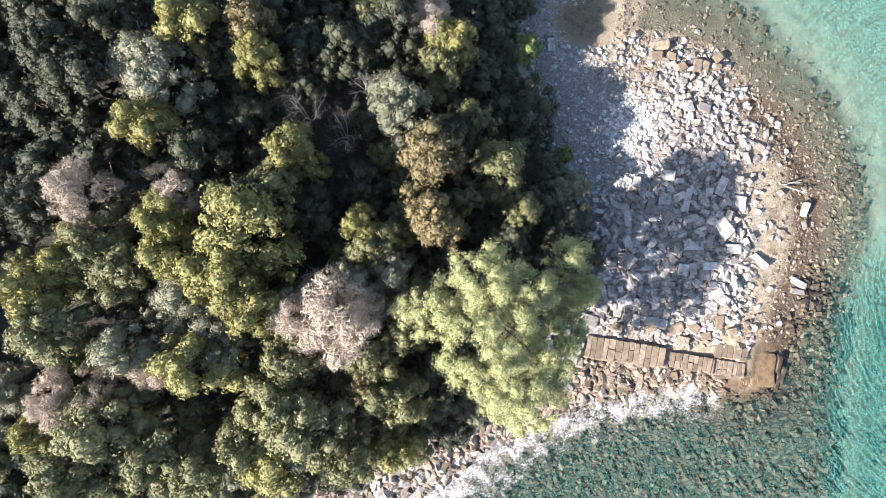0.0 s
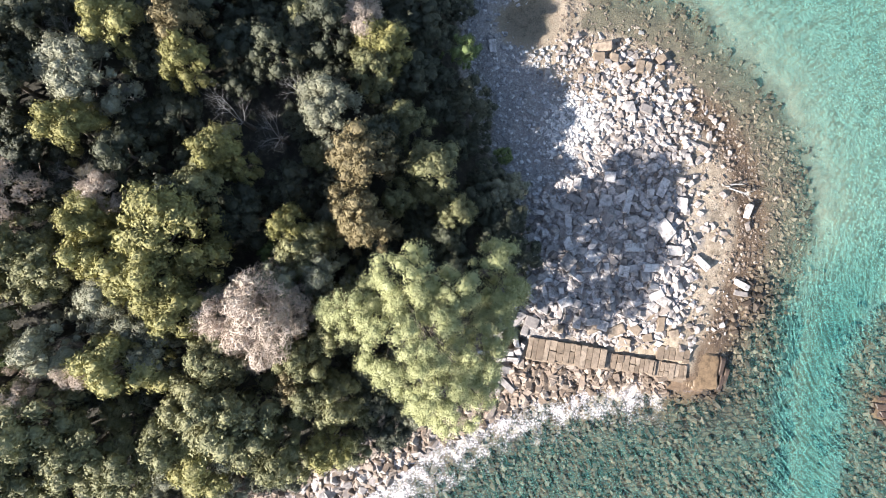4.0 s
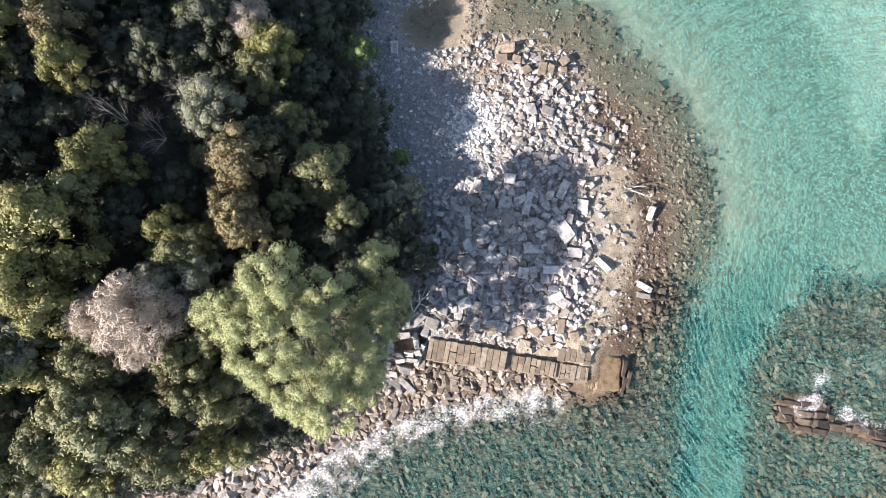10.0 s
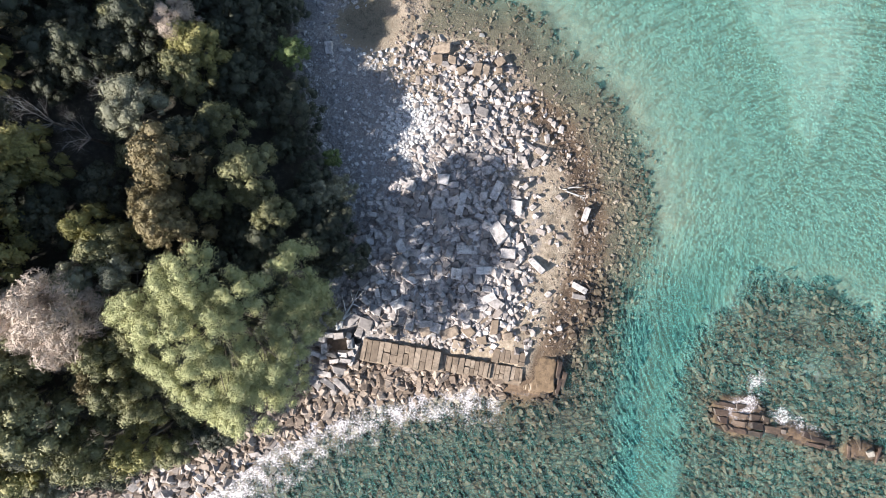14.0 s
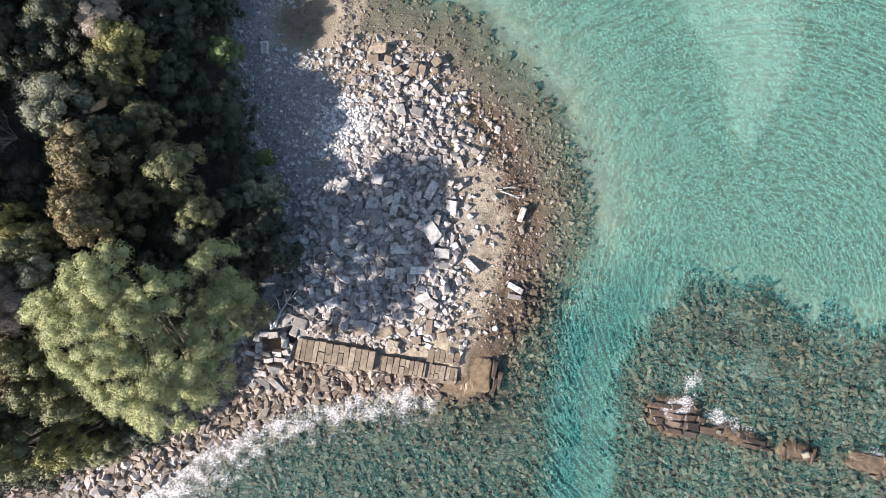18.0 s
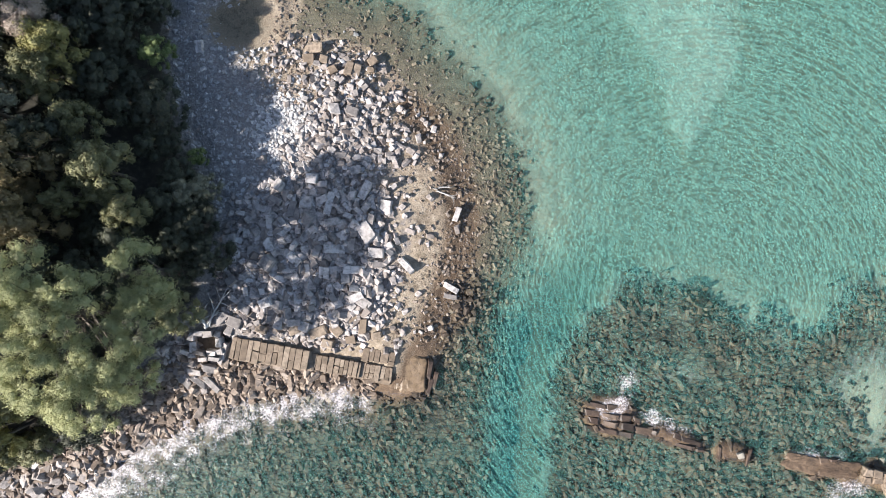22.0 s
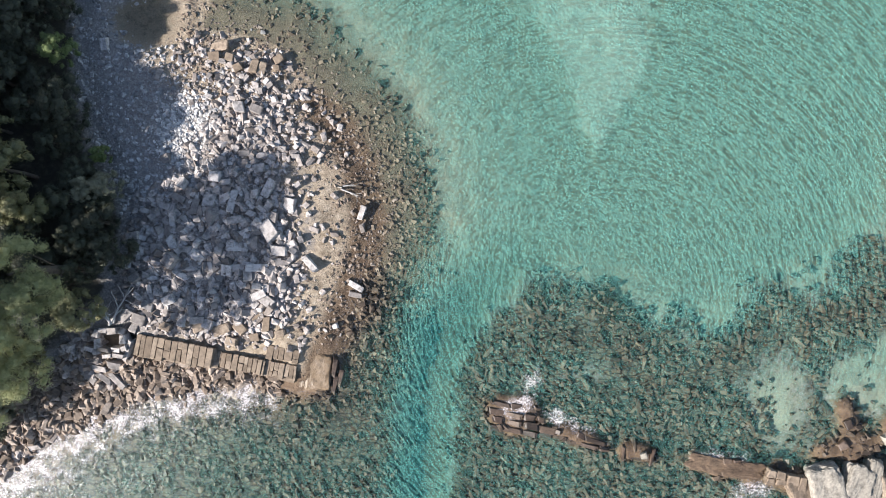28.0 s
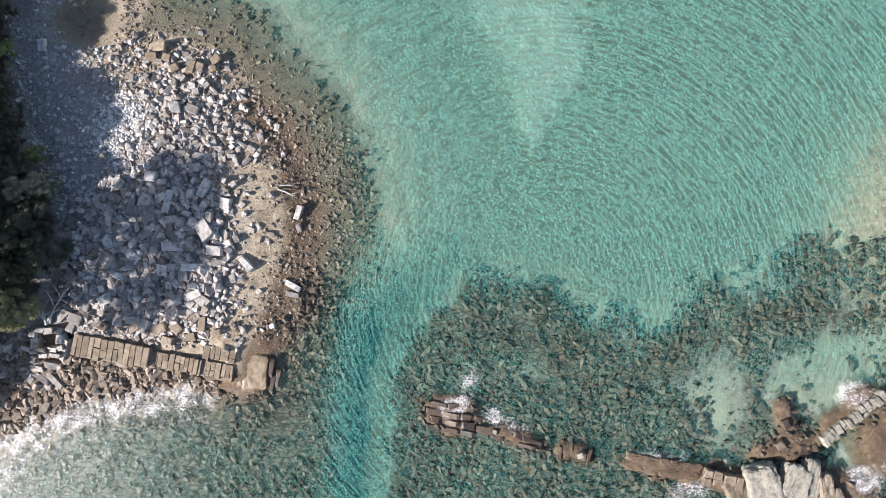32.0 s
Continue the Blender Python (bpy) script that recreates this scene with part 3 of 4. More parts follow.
def loose_stones(name, label, category, mat, density, n, box, small, large, elong=1.3, flat=0.6, sink=0.25, tilt=0.35, power=2.5, spread=None):
    x, y = scatter(density, n, box)
    size = small + (large - small) * rng.uniform(0, 1, n) ** power
    scale = np.stack([size * rng.uniform(1, elong, n), size, size * rng.uniform(flat * 0.6, flat * 1.2, n)], -1)
    turn = rng.uniform(0, 6.28, n) if spread is None else rng.normal(-0.15, spread, n)
    tilt_x, tilt_y = rng.normal(0, tilt, n), rng.normal(0, tilt, n)
    at = np.stack([x, y, height(x, y) + size * flat * (0.5 - sink)], -1)
    kind = rng.integers(0, len(CHIPPED), n)
    verts, faces, start = [], [], 0
    for k, (tv, tf) in enumerate(CHIPPED):
        i = np.flatnonzero(kind == k)
        v = turn_all(tv[None] * scale[i][:, None], turn[i], tilt_x[i], tilt_y[i]) + at[i][:, None]
        verts.append(v.reshape(-1, 3))
        faces.append((tf[None] + (start + len(tv) * np.arange(len(i)))[:, None, None]).reshape(-1, 3))
        start += len(i) * len(tv)
    return tagged(new(name, link_mesh(name, np.concatenate(verts), np.concatenate(faces), mat)), label, category, kind="stuff")


def block_mesh(name, mat, rag=0.07, wear=0.06, seed=0):
    """A worn squared block, 1 x 1 x 1, with chamfered, uneven edges."""
    r = random.Random(seed)
    bm = bmesh.new()
    bmesh.ops.create_cube(bm, size=1.0)
    for v in bm.verts:
        v.co += Vector((r.uniform(-rag, rag), r.uniform(-rag, rag), r.uniform(-rag, rag)))
    bmesh.ops.bevel(bm, geom=list(bm.edges), offset=wear, segments=1, affect="EDGES")
    for v in bm.verts:
        v.co += Vector((r.uniform(-1, 1), r.uniform(-1, 1), r.uniform(-1, 1))) * wear * 0.35
    me = bpy.data.meshes.new(name)
    bm.to_mesh(me)
    bm.free()
    me.materials.append(mat)
    return me


def boulder_mesh(name, mat, sx, sy, sz, seed, rough=0.17, square=9.0, cuts=12):
    """A weathered rock: a box with bulging faces and rounded edges, roughened at two scales."""
    bm = bmesh.new()
    bmesh.ops.create_cube(bm, size=2.0)
    bmesh.ops.subdivide_edges(bm, edges=list(bm.edges), cuts=cuts, use_grid_fill=True)
    off = Vector((seed * 7.3, seed * 3.1, seed * 5.7))
    for v in bm.verts:
        p = v.co.copy()
        q = (abs(p.x) ** square + abs(p.y) ** square + abs(p.z) ** square) ** (1 / square)
        p = p / q
        big, small = noise.noise(p * 1.3 + off), noise.noise(p * 4.5 + off)
        p = p * (1 + rough * big + 0.4 * rough * small)
        v.co = Vector((p.x * sx / 2, p.y * sy / 2, p.z * sz / 2))
    me = bpy.data.meshes.new(name)
    bm.to_mesh(me)
    bm.free()
    me.materials.append(mat)
    return me


BLOCKS = [block_mesh("stone_block", pale_stone, 0.07 + 0.05 * (i % 3), 0.05 + 0.02 * (i % 2), i) for i in range(10)]
TAN_BLOCKS = [block_mesh("stone_slab", tan_stone, 0.025, 0.035, 50 + i) for i in range(6)]
RED_BLOCKS = [block_mesh("wall_stone", red_stone, 0.22, 0.11, 80 + i) for i in range(6)]
WHITE_BLOCKS = [block_mesh("white_stone", white_rock, 0.08, 0.07, 110 + i) for i in range(5)]
ROUGH_TAN = [block_mesh("rough_stone", tan_stone, 0.13, 0.08, 140 + i) for i in range(6)]


def stone(name, me, x, y, z, sx, sy, sz, turn=0.0, tx=0.0, ty=0.0, parent=None):
    ob = new(name, me)
    ob.parent = parent
    ob.matrix_basis = pose(x, y, z, tx, ty, turn) @ Matrix.Diagonal((sx, sy, sz, 1))
    return ob


placed = []          # x, y, radius of all the larger blocks so far


def fallen_block(x, y, sx, sy, sz, turn, tilt=6.0, me=None, label="", lift=0.0):
    r = random.Random(int(x * 100) * 7 + int(y * 100))
    ob = stone("stone_block", me or r.choice(BLOCKS), x, y, ground_at(x, y) + sz * 0.36 + lift, sx, sy, sz, turn, r.gauss(0, tilt), r.gauss(0, tilt))
    tagged(ob, label or "pale grey limestone block fallen on the rubble", "stone block", "fallen blocks on the headland")
    placed.append((x, y, 0.5 * math.sqrt(sx * sy)))
    return ob


# the blocks that stand out: x, y, length, width, height, turn
for x, y, sx, sy, sz, turn in [
        (15.4, 9.0, 0.75, 0.62, 0.55, 8), (16.5, 8.9, 0.7, 0.48, 0.4, -20), (18.2, 0.0, 1.05, 0.6, 0.6, -4), (16.8, -1.05, 1.3, 0.45, 0.45, 0), (15.6, 0.2, 1.15, 0.5, 0.5, 0),
        (17.5, 4.0, 0.6, 1.1, 0.45, -28), (14.1, 4.55, 0.7, 0.6, 0.5, -4), (13.8, 3.1, 0.75, 0.75, 0.5, -6), (14.75, 4.25, 0.65, 0.35, 0.35, 3), (15.2, 3.0, 0.4, 1.3, 0.45, -14),
        (11.55, 1.75, 0.5, 1.2, 0.5, 2), (10.95, 5.7, 0.65, 0.5, 0.4, 20)]:
    fallen_block(x, y, sx, sy, sz, turn, 4)
for x, y, sx, sy, sz, turn in [
        (10.9, 2.7, 1.0, 0.4, 0.4, -20), (11.9, 3.2, 0.9, 0.45, 0.4, -30), (15.85, 6.1, 0.7, 0.35, 0.35, 0), (12.9, 2.7, 0.4, 1.0, 0.45, -18), (16.8, 5.2, 0.7, 0.5, 0.4, 12),
        (15.0, -1.2, 0.75, 0.65, 0.5, -8), (17.55, 1.3, 0.75, 1.2, 0.6, 32), (18.75, 3.0, 0.8, 0.7, 0.4, -10), (23.2, 2.5, 0.35, 0.9, 0.35, -18), (22.9, -2.2, 0.9, 0.32, 0.35, -28),
        (22.85, -2.75, 0.75, 0.28, 0.28, -12), (20.1, -0.8, 1.2, 0.4, 0.5, -48), (17.5, -3.2, 0.8, 0.6, 0.5, -35), (9.9, -3.6, 0.9, 0.5, 0.5, -20)]:
    fallen_block(x, y, sx, sy, sz, turn, 5)

for x, y, sx, sy, sz, turn in [(13.9, 13.0, 1.3, 0.7, 0.35, 10), (13.6, 12.3, 0.7, 0.6, 0.35, 0), (14.6, 12.3, 0.6, 0.5, 0.35, -10), (15.2, 11.6, 0.6, 0.5, 0.35, 30), (16.2, 11.7, 0.5, 0.8, 0.35, -15), (16.7, 11.6, 0.5, 0.8, 0.35, -15), (17.7, 12.3, 0.7, 0.5, 0.35, 35), (17.6, 11.7, 0.5, 0.3, 0.35, 0)]:
    fallen_block(x, y, sx, sy, sz, turn, 5, ROUGH_TAN[int(x * 10) % 6], "tan weathered block at the northern water's edge")
fallen_block(6.8, 12.9, 0.5, 0.7, 0.3, 4, 2, None, "square pale slab lying on the shaded gravel beach")


def pile_density(x, y):
    d = np.maximum.reduce([blob(x, y, 14.2, -0.6, 5.0, 4.2, 20), 0.17 * blob(x, y, 17.2, 6.0, 3.6, 4.0), 0.13 * blob(x, y, 16, 10.5, 4.5, 2.4, -20), 0.10 * blob(x, y, 19.8, 1, 2.8, 5)]) * (0.1 + 0.9 * smoothstep(20.2, 17.8, x)) * (x < 21)
    return d * smoothstep(-0.2, 0.6, x - wood_edge(y)) * (coast_distance(x, y) > 0.3) * ~((y < -4.9 - 0.16 * (x - 9)) & (x < 21.5))


px_, py_ = scatter(pile_density, 800, (8, 24, -6, 13))
made = 0
for x, y in zip(px_, py_):
    core = float(blob(np.array(x), np.array(y), 13.6, -0.4, 5.2, 4.6, 20))
    sx = rng.uniform(0.24, 0.46) + 0.68 * core * rng.uniform(0, 1) ** 1.9
    sy = sx * rng.uniform(0.34, 0.8)
    rad = 0.5 * math.sqrt(sx * sy)
    if made >= 290:
        break
    if all((x - a) ** 2 + (y - b) ** 2 > (0.92 * (rad + r)) ** 2 for a, b, r in placed):
        fallen_block(float(x), float(y), float(sx), float(sy), float(sy * rng.uniform(0.7, 1.1)), float(rng.choice([0, 90, 65, -30]) + rng.normal(0, 24)), 5.0 + 15.0 * core, None, "", float(rng.uniform(0, 0.16)))
        made += 1


def rubble_density(x, y):
    d = np.maximum.reduce([blob(x, y, 14.0, -0.8, 5.6, 5.0, 15), 0.45 * blob(x, y, 17.2, 6.0, 4.2, 4.6), 0.17 * blob(x, y, 15.2, 11.0, 5.0, 2.6, -10), 0.30 * blob(x, y, 19.6, 2.0, 3.6, 8)]) * (0.08 + 0.92 * smoothstep(20.6, 17.6, x + 1.6 * (fbm(x * 0.8, y * 0.8, 4) - 0.5)))
    return d * smoothstep(-0.4, 0.6, x - wood_edge(y)) * (coast_distance(x, y) > -0.6) * ~((y < -5.2 - 0.16 * (x - 9)) & (x < 21.5))


loose_stones("rubble", "pale broken limestone rubble over the headland", "rubble", pale_rubble, rubble_density, 11000, (5, 24.5, -7, 15), 0.04, 0.40, 2.0, 0.6, 0.2, 0.45, 3.6)
# pool of sun on pale gravel, painted by whiter chips
loose_stones("white_chips", "patch of pale limestone chips, whitened in colour to show the sun on them", "gravel", sunlit_chip_stone,
             lambda x, y: blob(x, y, 11.7, 7.6, 1.5, 2.0, -20, 0.6), 1300, (9, 15, 4, 11), 0.04, 0.2, 1.6, 0.6, 0.2, 0.4, 2.5)
loose_stones("rubble_blocks", "broken pale limestone blocks heaped between the larger ones", "rubble", pale_rubble,
             lambda x, y: blob(x, y, 14.0, -0.8, 4.4, 4.0, 20) * (x > wood_edge(y) + 0.5) * (y > -4.6), 560, (8, 20, -6, 13), 0.26, 0.5, 2.4, 0.75, 0.0, 0.35, 1.6)
loose_stones("gravel", "grey beach gravel and pebbles", "gravel", gravel_stone,
             lambda x, y: (0.5 * blob(x, y, 8.6, 8.0, 3.4, 7.5, 14) + 0.35 * blob(x, y, 15.0, 4, 4.0, 8) + 0.4 * blob(x, y, 7.0, 17.5, 2.5, 2.0)) * smoothstep(19.0, 17.0, x) * (x > wood_edge(y) - 0.6) * (1 - blob(x, y, 9.6, 14.4, 2.4, 1.4)), 8000, (3, 24, -5, 20), 0.03, 0.26, 1.6, 0.6, 0.25, 0.35, 4.5)


def reef_density(x, y):
    return reef_mask(x, y) ** 2 * (1 - ledge_mask(x, y)) * (0.06 + 0.94 * reef_clumps(x, y))


def south_density(x, y):
    s = coast_distance(x, y)
    return smoothstep(-2.2, 0.2, s) * (1 - smoothstep(3.4, 4.4, s)) * ((y < -6.9 - 0.12 * (x - 9)) | (x < 6.5)) * (y < -4.5) * (x < 18)


loose_stones("shore_rubble", "brown wet rubble below the quay", "rubble", tan_rubble, south_density, 14000, (-14, 18, -24, -4), 0.05, 0.46, 2.4, 0.65, 0.15, 0.45, 6.0)
loose_stones("pale_boulders", "pale sun-bleached boulders on the southern shore", "rocks", pale_rubble,
             lambda x, y: blob(x, y, -3.5, -15.6, 6.5, 1.5, 25) * (coast_distance(x, y) > -0.8), 420, (-11, 5, -20, -10), 0.12, 0.6, 1.9, 0.6, 0.15, 0.35, 2.5)
loose_stones("tidal_stones", "tan and brown stones on the tidal flat", "stones", tan_rubble,
             lambda x, y: np.maximum(0.8 * np.exp(-((coast_distance(x, y) - 0.3) / 1.8) ** 2), 0.9 * blob(x, y, 15.5, 10.6, 4.2, 2.2, -15)) * (x > 11) * (y > -6), 4600, (11, 27, -6.5, 17), 0.03, 0.2, 1.9, 0.5, 0.25, 0.35, 5.0)
loose_stones("rim_stones", "brown submerged stones round the headland", "rocks", rim_rubble,
             lambda x, y: (np.exp(-((coast_distance(x, y) + 2.4) / 1.9) ** 2)) * (y > -8) * (x > 11) * (1 - 0.7 * smoothstep(7, 10, y)), 3000, (11, 31, -9, 17), 0.03, 0.24, 2.2, 0.5, 0.25, 0.3, 4.5)
loose_stones("edge_rocks", "dark rocks in a ring where the shallows drop away", "rocks", reef_stone,
             lambda x, y: np.exp(-((coast_distance(x, y) + 3.8) / 0.5) ** 2) * (y > 0) * (x > 13) * (fbm(x * 0.9, y * 0.9, 83) > 0.47), 190, (13, 30, 0, 19), 0.08, 0.27, 2.4, 0.7, 0.1, 0.3, 1.8)
loose_stones("reef_blocks", "submerged tumbled blocks covered in brown algae", "rocks", reef_stone, reef_density, 11000, (28, 72, -26, 8), 0.06, 0.30, 3.6, 1.0, 0.06, 0.3, 2.2, 1.0)
loose_stones("seabed_rocks", "dark rounded rocks on the shallow seabed", "rocks", reef_stone,
             lambda x, y: (coast_distance(x, y) < -0.4) * np.maximum(smoothstep(-7.5, -9.5, y), blob(x, y, 24.2, -6.0, 2.4, 4.5)) * (1 - channel_mask(x, y)) * (1 - ledge_mask(x, y)) * (x < 50) * (0.25 + 0.75 * smoothstep(0.38, 0.6, fbm(x * 0.55, y * 0.55, 63))), 13000, (-8, 50, -26, -1), 0.05, 0.32, 2.0, 1.0, 0.08, 0.4, 3.0)

loose_stones("causeway_rocks", "small weed-brown rocks at the foot of the causeway", "rocks", reef_stone,
             lambda x, y: np.maximum(blob(x, y, 54.2, -11.2, 2.6, 1.0, 5), np.maximum(blob(x, y, 54.3, -9.8, 0.6, 1.6), blob(x, y, 51.0, -13.4, 1.6, 0.9))), 150, (49, 58, -15, -7), 0.06, 0.3, 1.8, 0.6, 0.3, 0.35, 3.0)
loose_stones("chamber_rubble", "pale grey broken slabs tumbled round the ruined chamber", "rubble", pale_rubble,
             lambda x, y: blob(x, y, 6.3, -7.1, 2.1, 1.6, -30), 190, (3, 9.5, -10, -4.5), 0.14, 0.42, 2.8, 0.6, 0.0, 0.35, 2.0)

# ---- the quay of laid blocks ----
quay = tagged(new("quay"), "ruined ancient quay of long squared tan blocks laid side by side", "quay")
quay.location = (9, -5.4, 0)


def laid_row(parent, me_list, name, x0, y0, x1, y1, width, top, course, gap=0.03, split=0.35, seed=1, thick=0.6, dip=0.02):
    """Blocks laid side by side from (x0, y0) to (x1, y1), each stretching to the right of that way by width."""
    r = random.Random(seed)
    way = Vector((x1 - x0, y1 - y0))
    length, ang = way.length, math.atan2(way.y, way.x)
    way.normalize()
    side = Vector((way.y, -way.x))
    base = Vector(parent.location)
    d = 0.0
    while d < length - 0.1:
        w = min(course * r.uniform(0.75, 1.3), length - d)
        deep = width * r.uniform(0.86, 1.06)
        cuts = [0.0, deep] if r.random() > split else [0.0, deep * r.uniform(0.4, 0.7), deep]
        for a, b in zip(cuts, cuts[1:]):
            p = Vector((x0, y0)) + way * (d + w / 2) + side * ((a + b) / 2 + r.uniform(-0.03, 0.03))
            stone(name, r.choice(me_list), p.x - base.x, p.y - base.y, top - thick / 2 + r.uniform(-dip, dip) - base.z, w - gap, b - a - gap, thick, math.degrees(ang) + r.gauss(0, 1.2 + 60 * max(dip - 0.06, 0)), r.gauss(0, 1 + 60 * max(dip - 0.06, 0)), r.gauss(0, 1 + 60 * max(dip - 0.06, 0)), parent)
        d += w


laid_row(quay, TAN_BLOCKS, "stone_slab", 9.15, -5.42, 14.1, -6.22, 1.45, 1.0, 0.36, seed=3)
laid_row(quay, TAN_BLOCKS, "stone_slab", 14.2, -6.45, 17.3, -6.95, 1.05, 0.74, 0.33, seed=4, dip=0.06)
laid_row(quay, TAN_BLOCKS, "stone_slab", 17.4, -5.95, 19.5, -6.3, 0.95, 0.62, 0.42, seed=5, dip=0.05)
laid_row(quay, TAN_BLOCKS, "stone_slab", 17.2, -6.95, 19.3, -7.3, 1.0, 0.56, 0.34, seed=6, dip=0.06)
stone("quay_core", ROUGH_TAN[0], 11.6 - 9, -6.55 + 5.4, 0.15, 5.0, 1.3, 1.1, -9, 0, 0, quay)
stone("quay_core", ROUGH_TAN[1], 15.7 - 9, -7.2 + 5.4, -0.05, 3.4, 0.9, 1.0, -9, 0, 0, quay)
stone("quay_core", ROUGH_TAN[2], 18.4 - 9, -7.15 + 5.4, -0.2, 2.2, 2.1, 1.0, -9, 0, 0, quay)
platform = tagged(new("stone_platform"), "low wet platform of yellow-brown slabs awash", "platform")
platform.location = (20.5, -7.75, 0.05)
for i, (x, y, sx, sy, z) in enumerate(((0.05, 0.0, 1.6, 2.25, 0.0), (-0.95, -0.35, 0.4, 1.3, -0.03))):
    part("slab", boulder_mesh("slab", wet_slab, sx, sy, 0.4, 40 + i, 0.15, 9.0, 14), platform, "", pose(x, y, z, 0, 0, -3 + 2 * i))
for x, y, sx, sy, turn in ((13.4, -4.75, 1.5, 0.5, 28), (14.6, -5.0, 1.3, 0.6, 24), (15.8, -4.9, 0.9, 0.6, -40), (16.6, -5.5, 0.6, 0.5, 10), (12.2, -4.6, 0.9, 0.45, 40), (17.4, -4.6, 0.45, 0.9, -8),
                           (15.2, -5.75, 0.8, 0.5, -10), (18.3, -5.2, 0.7, 0.4, 15), (16.9, -4.0, 1.0, 0.4, 35), (11.0, -4.9, 0.8, 0.5, -15)):
    fallen_block(x, y, sx, sy, 0.35, turn, 5, ROUGH_TAN[int(x * 10) % 6], "tan flat block lying behind the quay")
fallen_block(41.4, -12.5, 0.4, 0.35, 0.3, 20, 5, WHITE_BLOCKS[0], "small white boulder on the drowned wall", 0.15)
for x, y, turn in ((21.6, -7.5, 82), (21.95, -8.2, 80), (21.6, -8.6, 78)):
    fallen_block(x, y, 1.2, 0.32, 0.4, turn, 3, RED_BLOCKS[1], "dark submerged block beside the quay head")

# ---- the ruined chamber beside the quay ----
ruin = tagged(new("ruined_chamber"), "small ruined stone chamber, open and dark inside", "ruin")
ruin.location = (7.55, -6.0, 0.7)
r = random.Random(61)
for x, y, sx, sy, turn in ((-0.55, 0.78, 0.62, 0.34, -6), (0.1, 0.72, 0.6, 0.4, 4), (0.62, 0.66, 0.42, 0.36, -14), (0.78, 0.22, 0.36, 0.5, 6), (-0.98, 0.5, 0.34, 0.55, -10), (-0.92, -0.1, 0.38, 0.6, 4), (-0.95, -0.62, 0.5, 0.32, 12),
                           (-0.4, -0.5, 0.7, 0.26, -10), (0.32, -0.46, 0.66, 0.3, -3), (-0.2, -0.85, 0.6, 0.24, 6), (0.5, -0.82, 0.75, 0.26, -7), (0.85, -0.35, 0.34, 0.3, 20), (-1.3, 0.2, 0.4, 0.3, 40), (-1.4, -0.4, 0.55, 0.28, -20)):
    stone("wall_stone", r.choice(BLOCKS), x, y, 0.15 + r.uniform(-0.14, 0.08), sx, sy, 0.9, turn, r.gauss(0, 4), r.gauss(0, 4), ruin)
stone("pit_floor", ROUGH_TAN[3], -0.05, 0.1, -0.35, 1.5, 1.1, 0.3, 0, 0, 0, ruin)
for x, y, sx, sy, turn in ((6.3, -7.2, 1.0, 0.4, -5), (6.7, -7.7, 1.1, 0.35, -8), (7.6, -7.5, 1.0, 0.4, -12), (5.6, -7.5, 0.9, 0.4, 75), (6.0, -8.3, 1.2, 0.4, -40), (6.9, -8.4, 1.0, 0.4, -38), (7.7, -8.5, 1.2, 0.38, -45),
                           (8.6, -6.4, 0.35, 1.3, -22), (8.9, -5.0, 0.4, 1.0, -25), (9.3, -4.5, 0.75, 0.6, -20), (8.4, -4.2, 1.2, 0.5, 45)):
    fallen_block(x, y, sx, sy, 0.4, turn, 8)

# ---- walls of the drowned mole ----
mole = tagged(new("sea_wall"), "drowned wall of red-brown algae-covered blocks, just awash", "sea wall")
mole.location = (33.5, -10.3, 0)
for k, (ax, ay, bx, by, wide) in enumerate(((31.9, -9.3, 34.6, -9.7, 0.42), (31.7, -9.75, 35.4, -10.4, 0.42), (31.8, -10.25, 36.2, -11.05, 0.46), (31.7, -10.8, 37.6, -11.6, 0.46), (36.3, -10.95, 39.0, -11.75, 0.34), (37.4, -11.75, 39.4, -12.2, 0.36))):
    laid_row(mole, RED_BLOCKS, "wall_stone", ax, ay, bx, by, wide, 0.0 + 0.03 * (k % 3), 1.0, seed=11 + 7 * k, dip=0.07, split=0.1)
laid_row(mole, RED_BLOCKS, "wall_stone", 40.1, -11.95, 42.2, -12.2, 1.0, 0.03, 0.42, seed=14, dip=0.14)
outer = tagged(new("sea_wall"), "second length of low red-brown wall, washed by the waves", "sea wall")
outer.location = (46.5, -13, 0)
for i, (x, y, sx, sy, turn) in enumerate(((-0.9, 0.0, 2.6, 1.15, -9), (1.3, -0.35, 2.4, 1.05, -11))):
    part("terrace", boulder_mesh("terrace", terrace_stone, sx, sy, 0.4, 60 + i, 0.32, 5.0, 16), outer, "flat brown rock terrace", pose(x, y, -0.1, 2, 2, turn + 6 * i))
laid_row(outer, RED_BLOCKS, "wall_stone", 45.0, -12.25, 49.3, -13.0, 0.34, 0.08, 0.5, seed=15, dip=0.12, split=0.3)
laid_row(outer, ROUGH_TAN, "wall_stone", 49.2, -13.1, 51.6, -13.6, 1.0, 0.35, 0.6, seed=16, dip=0.1, split=0.5)

slabs = tagged(new("rock_outcrop"), "large pale smooth limestone slabs split by dark clefts", "rock outcrop")
slabs.location = (54.5, -14.2, 0)
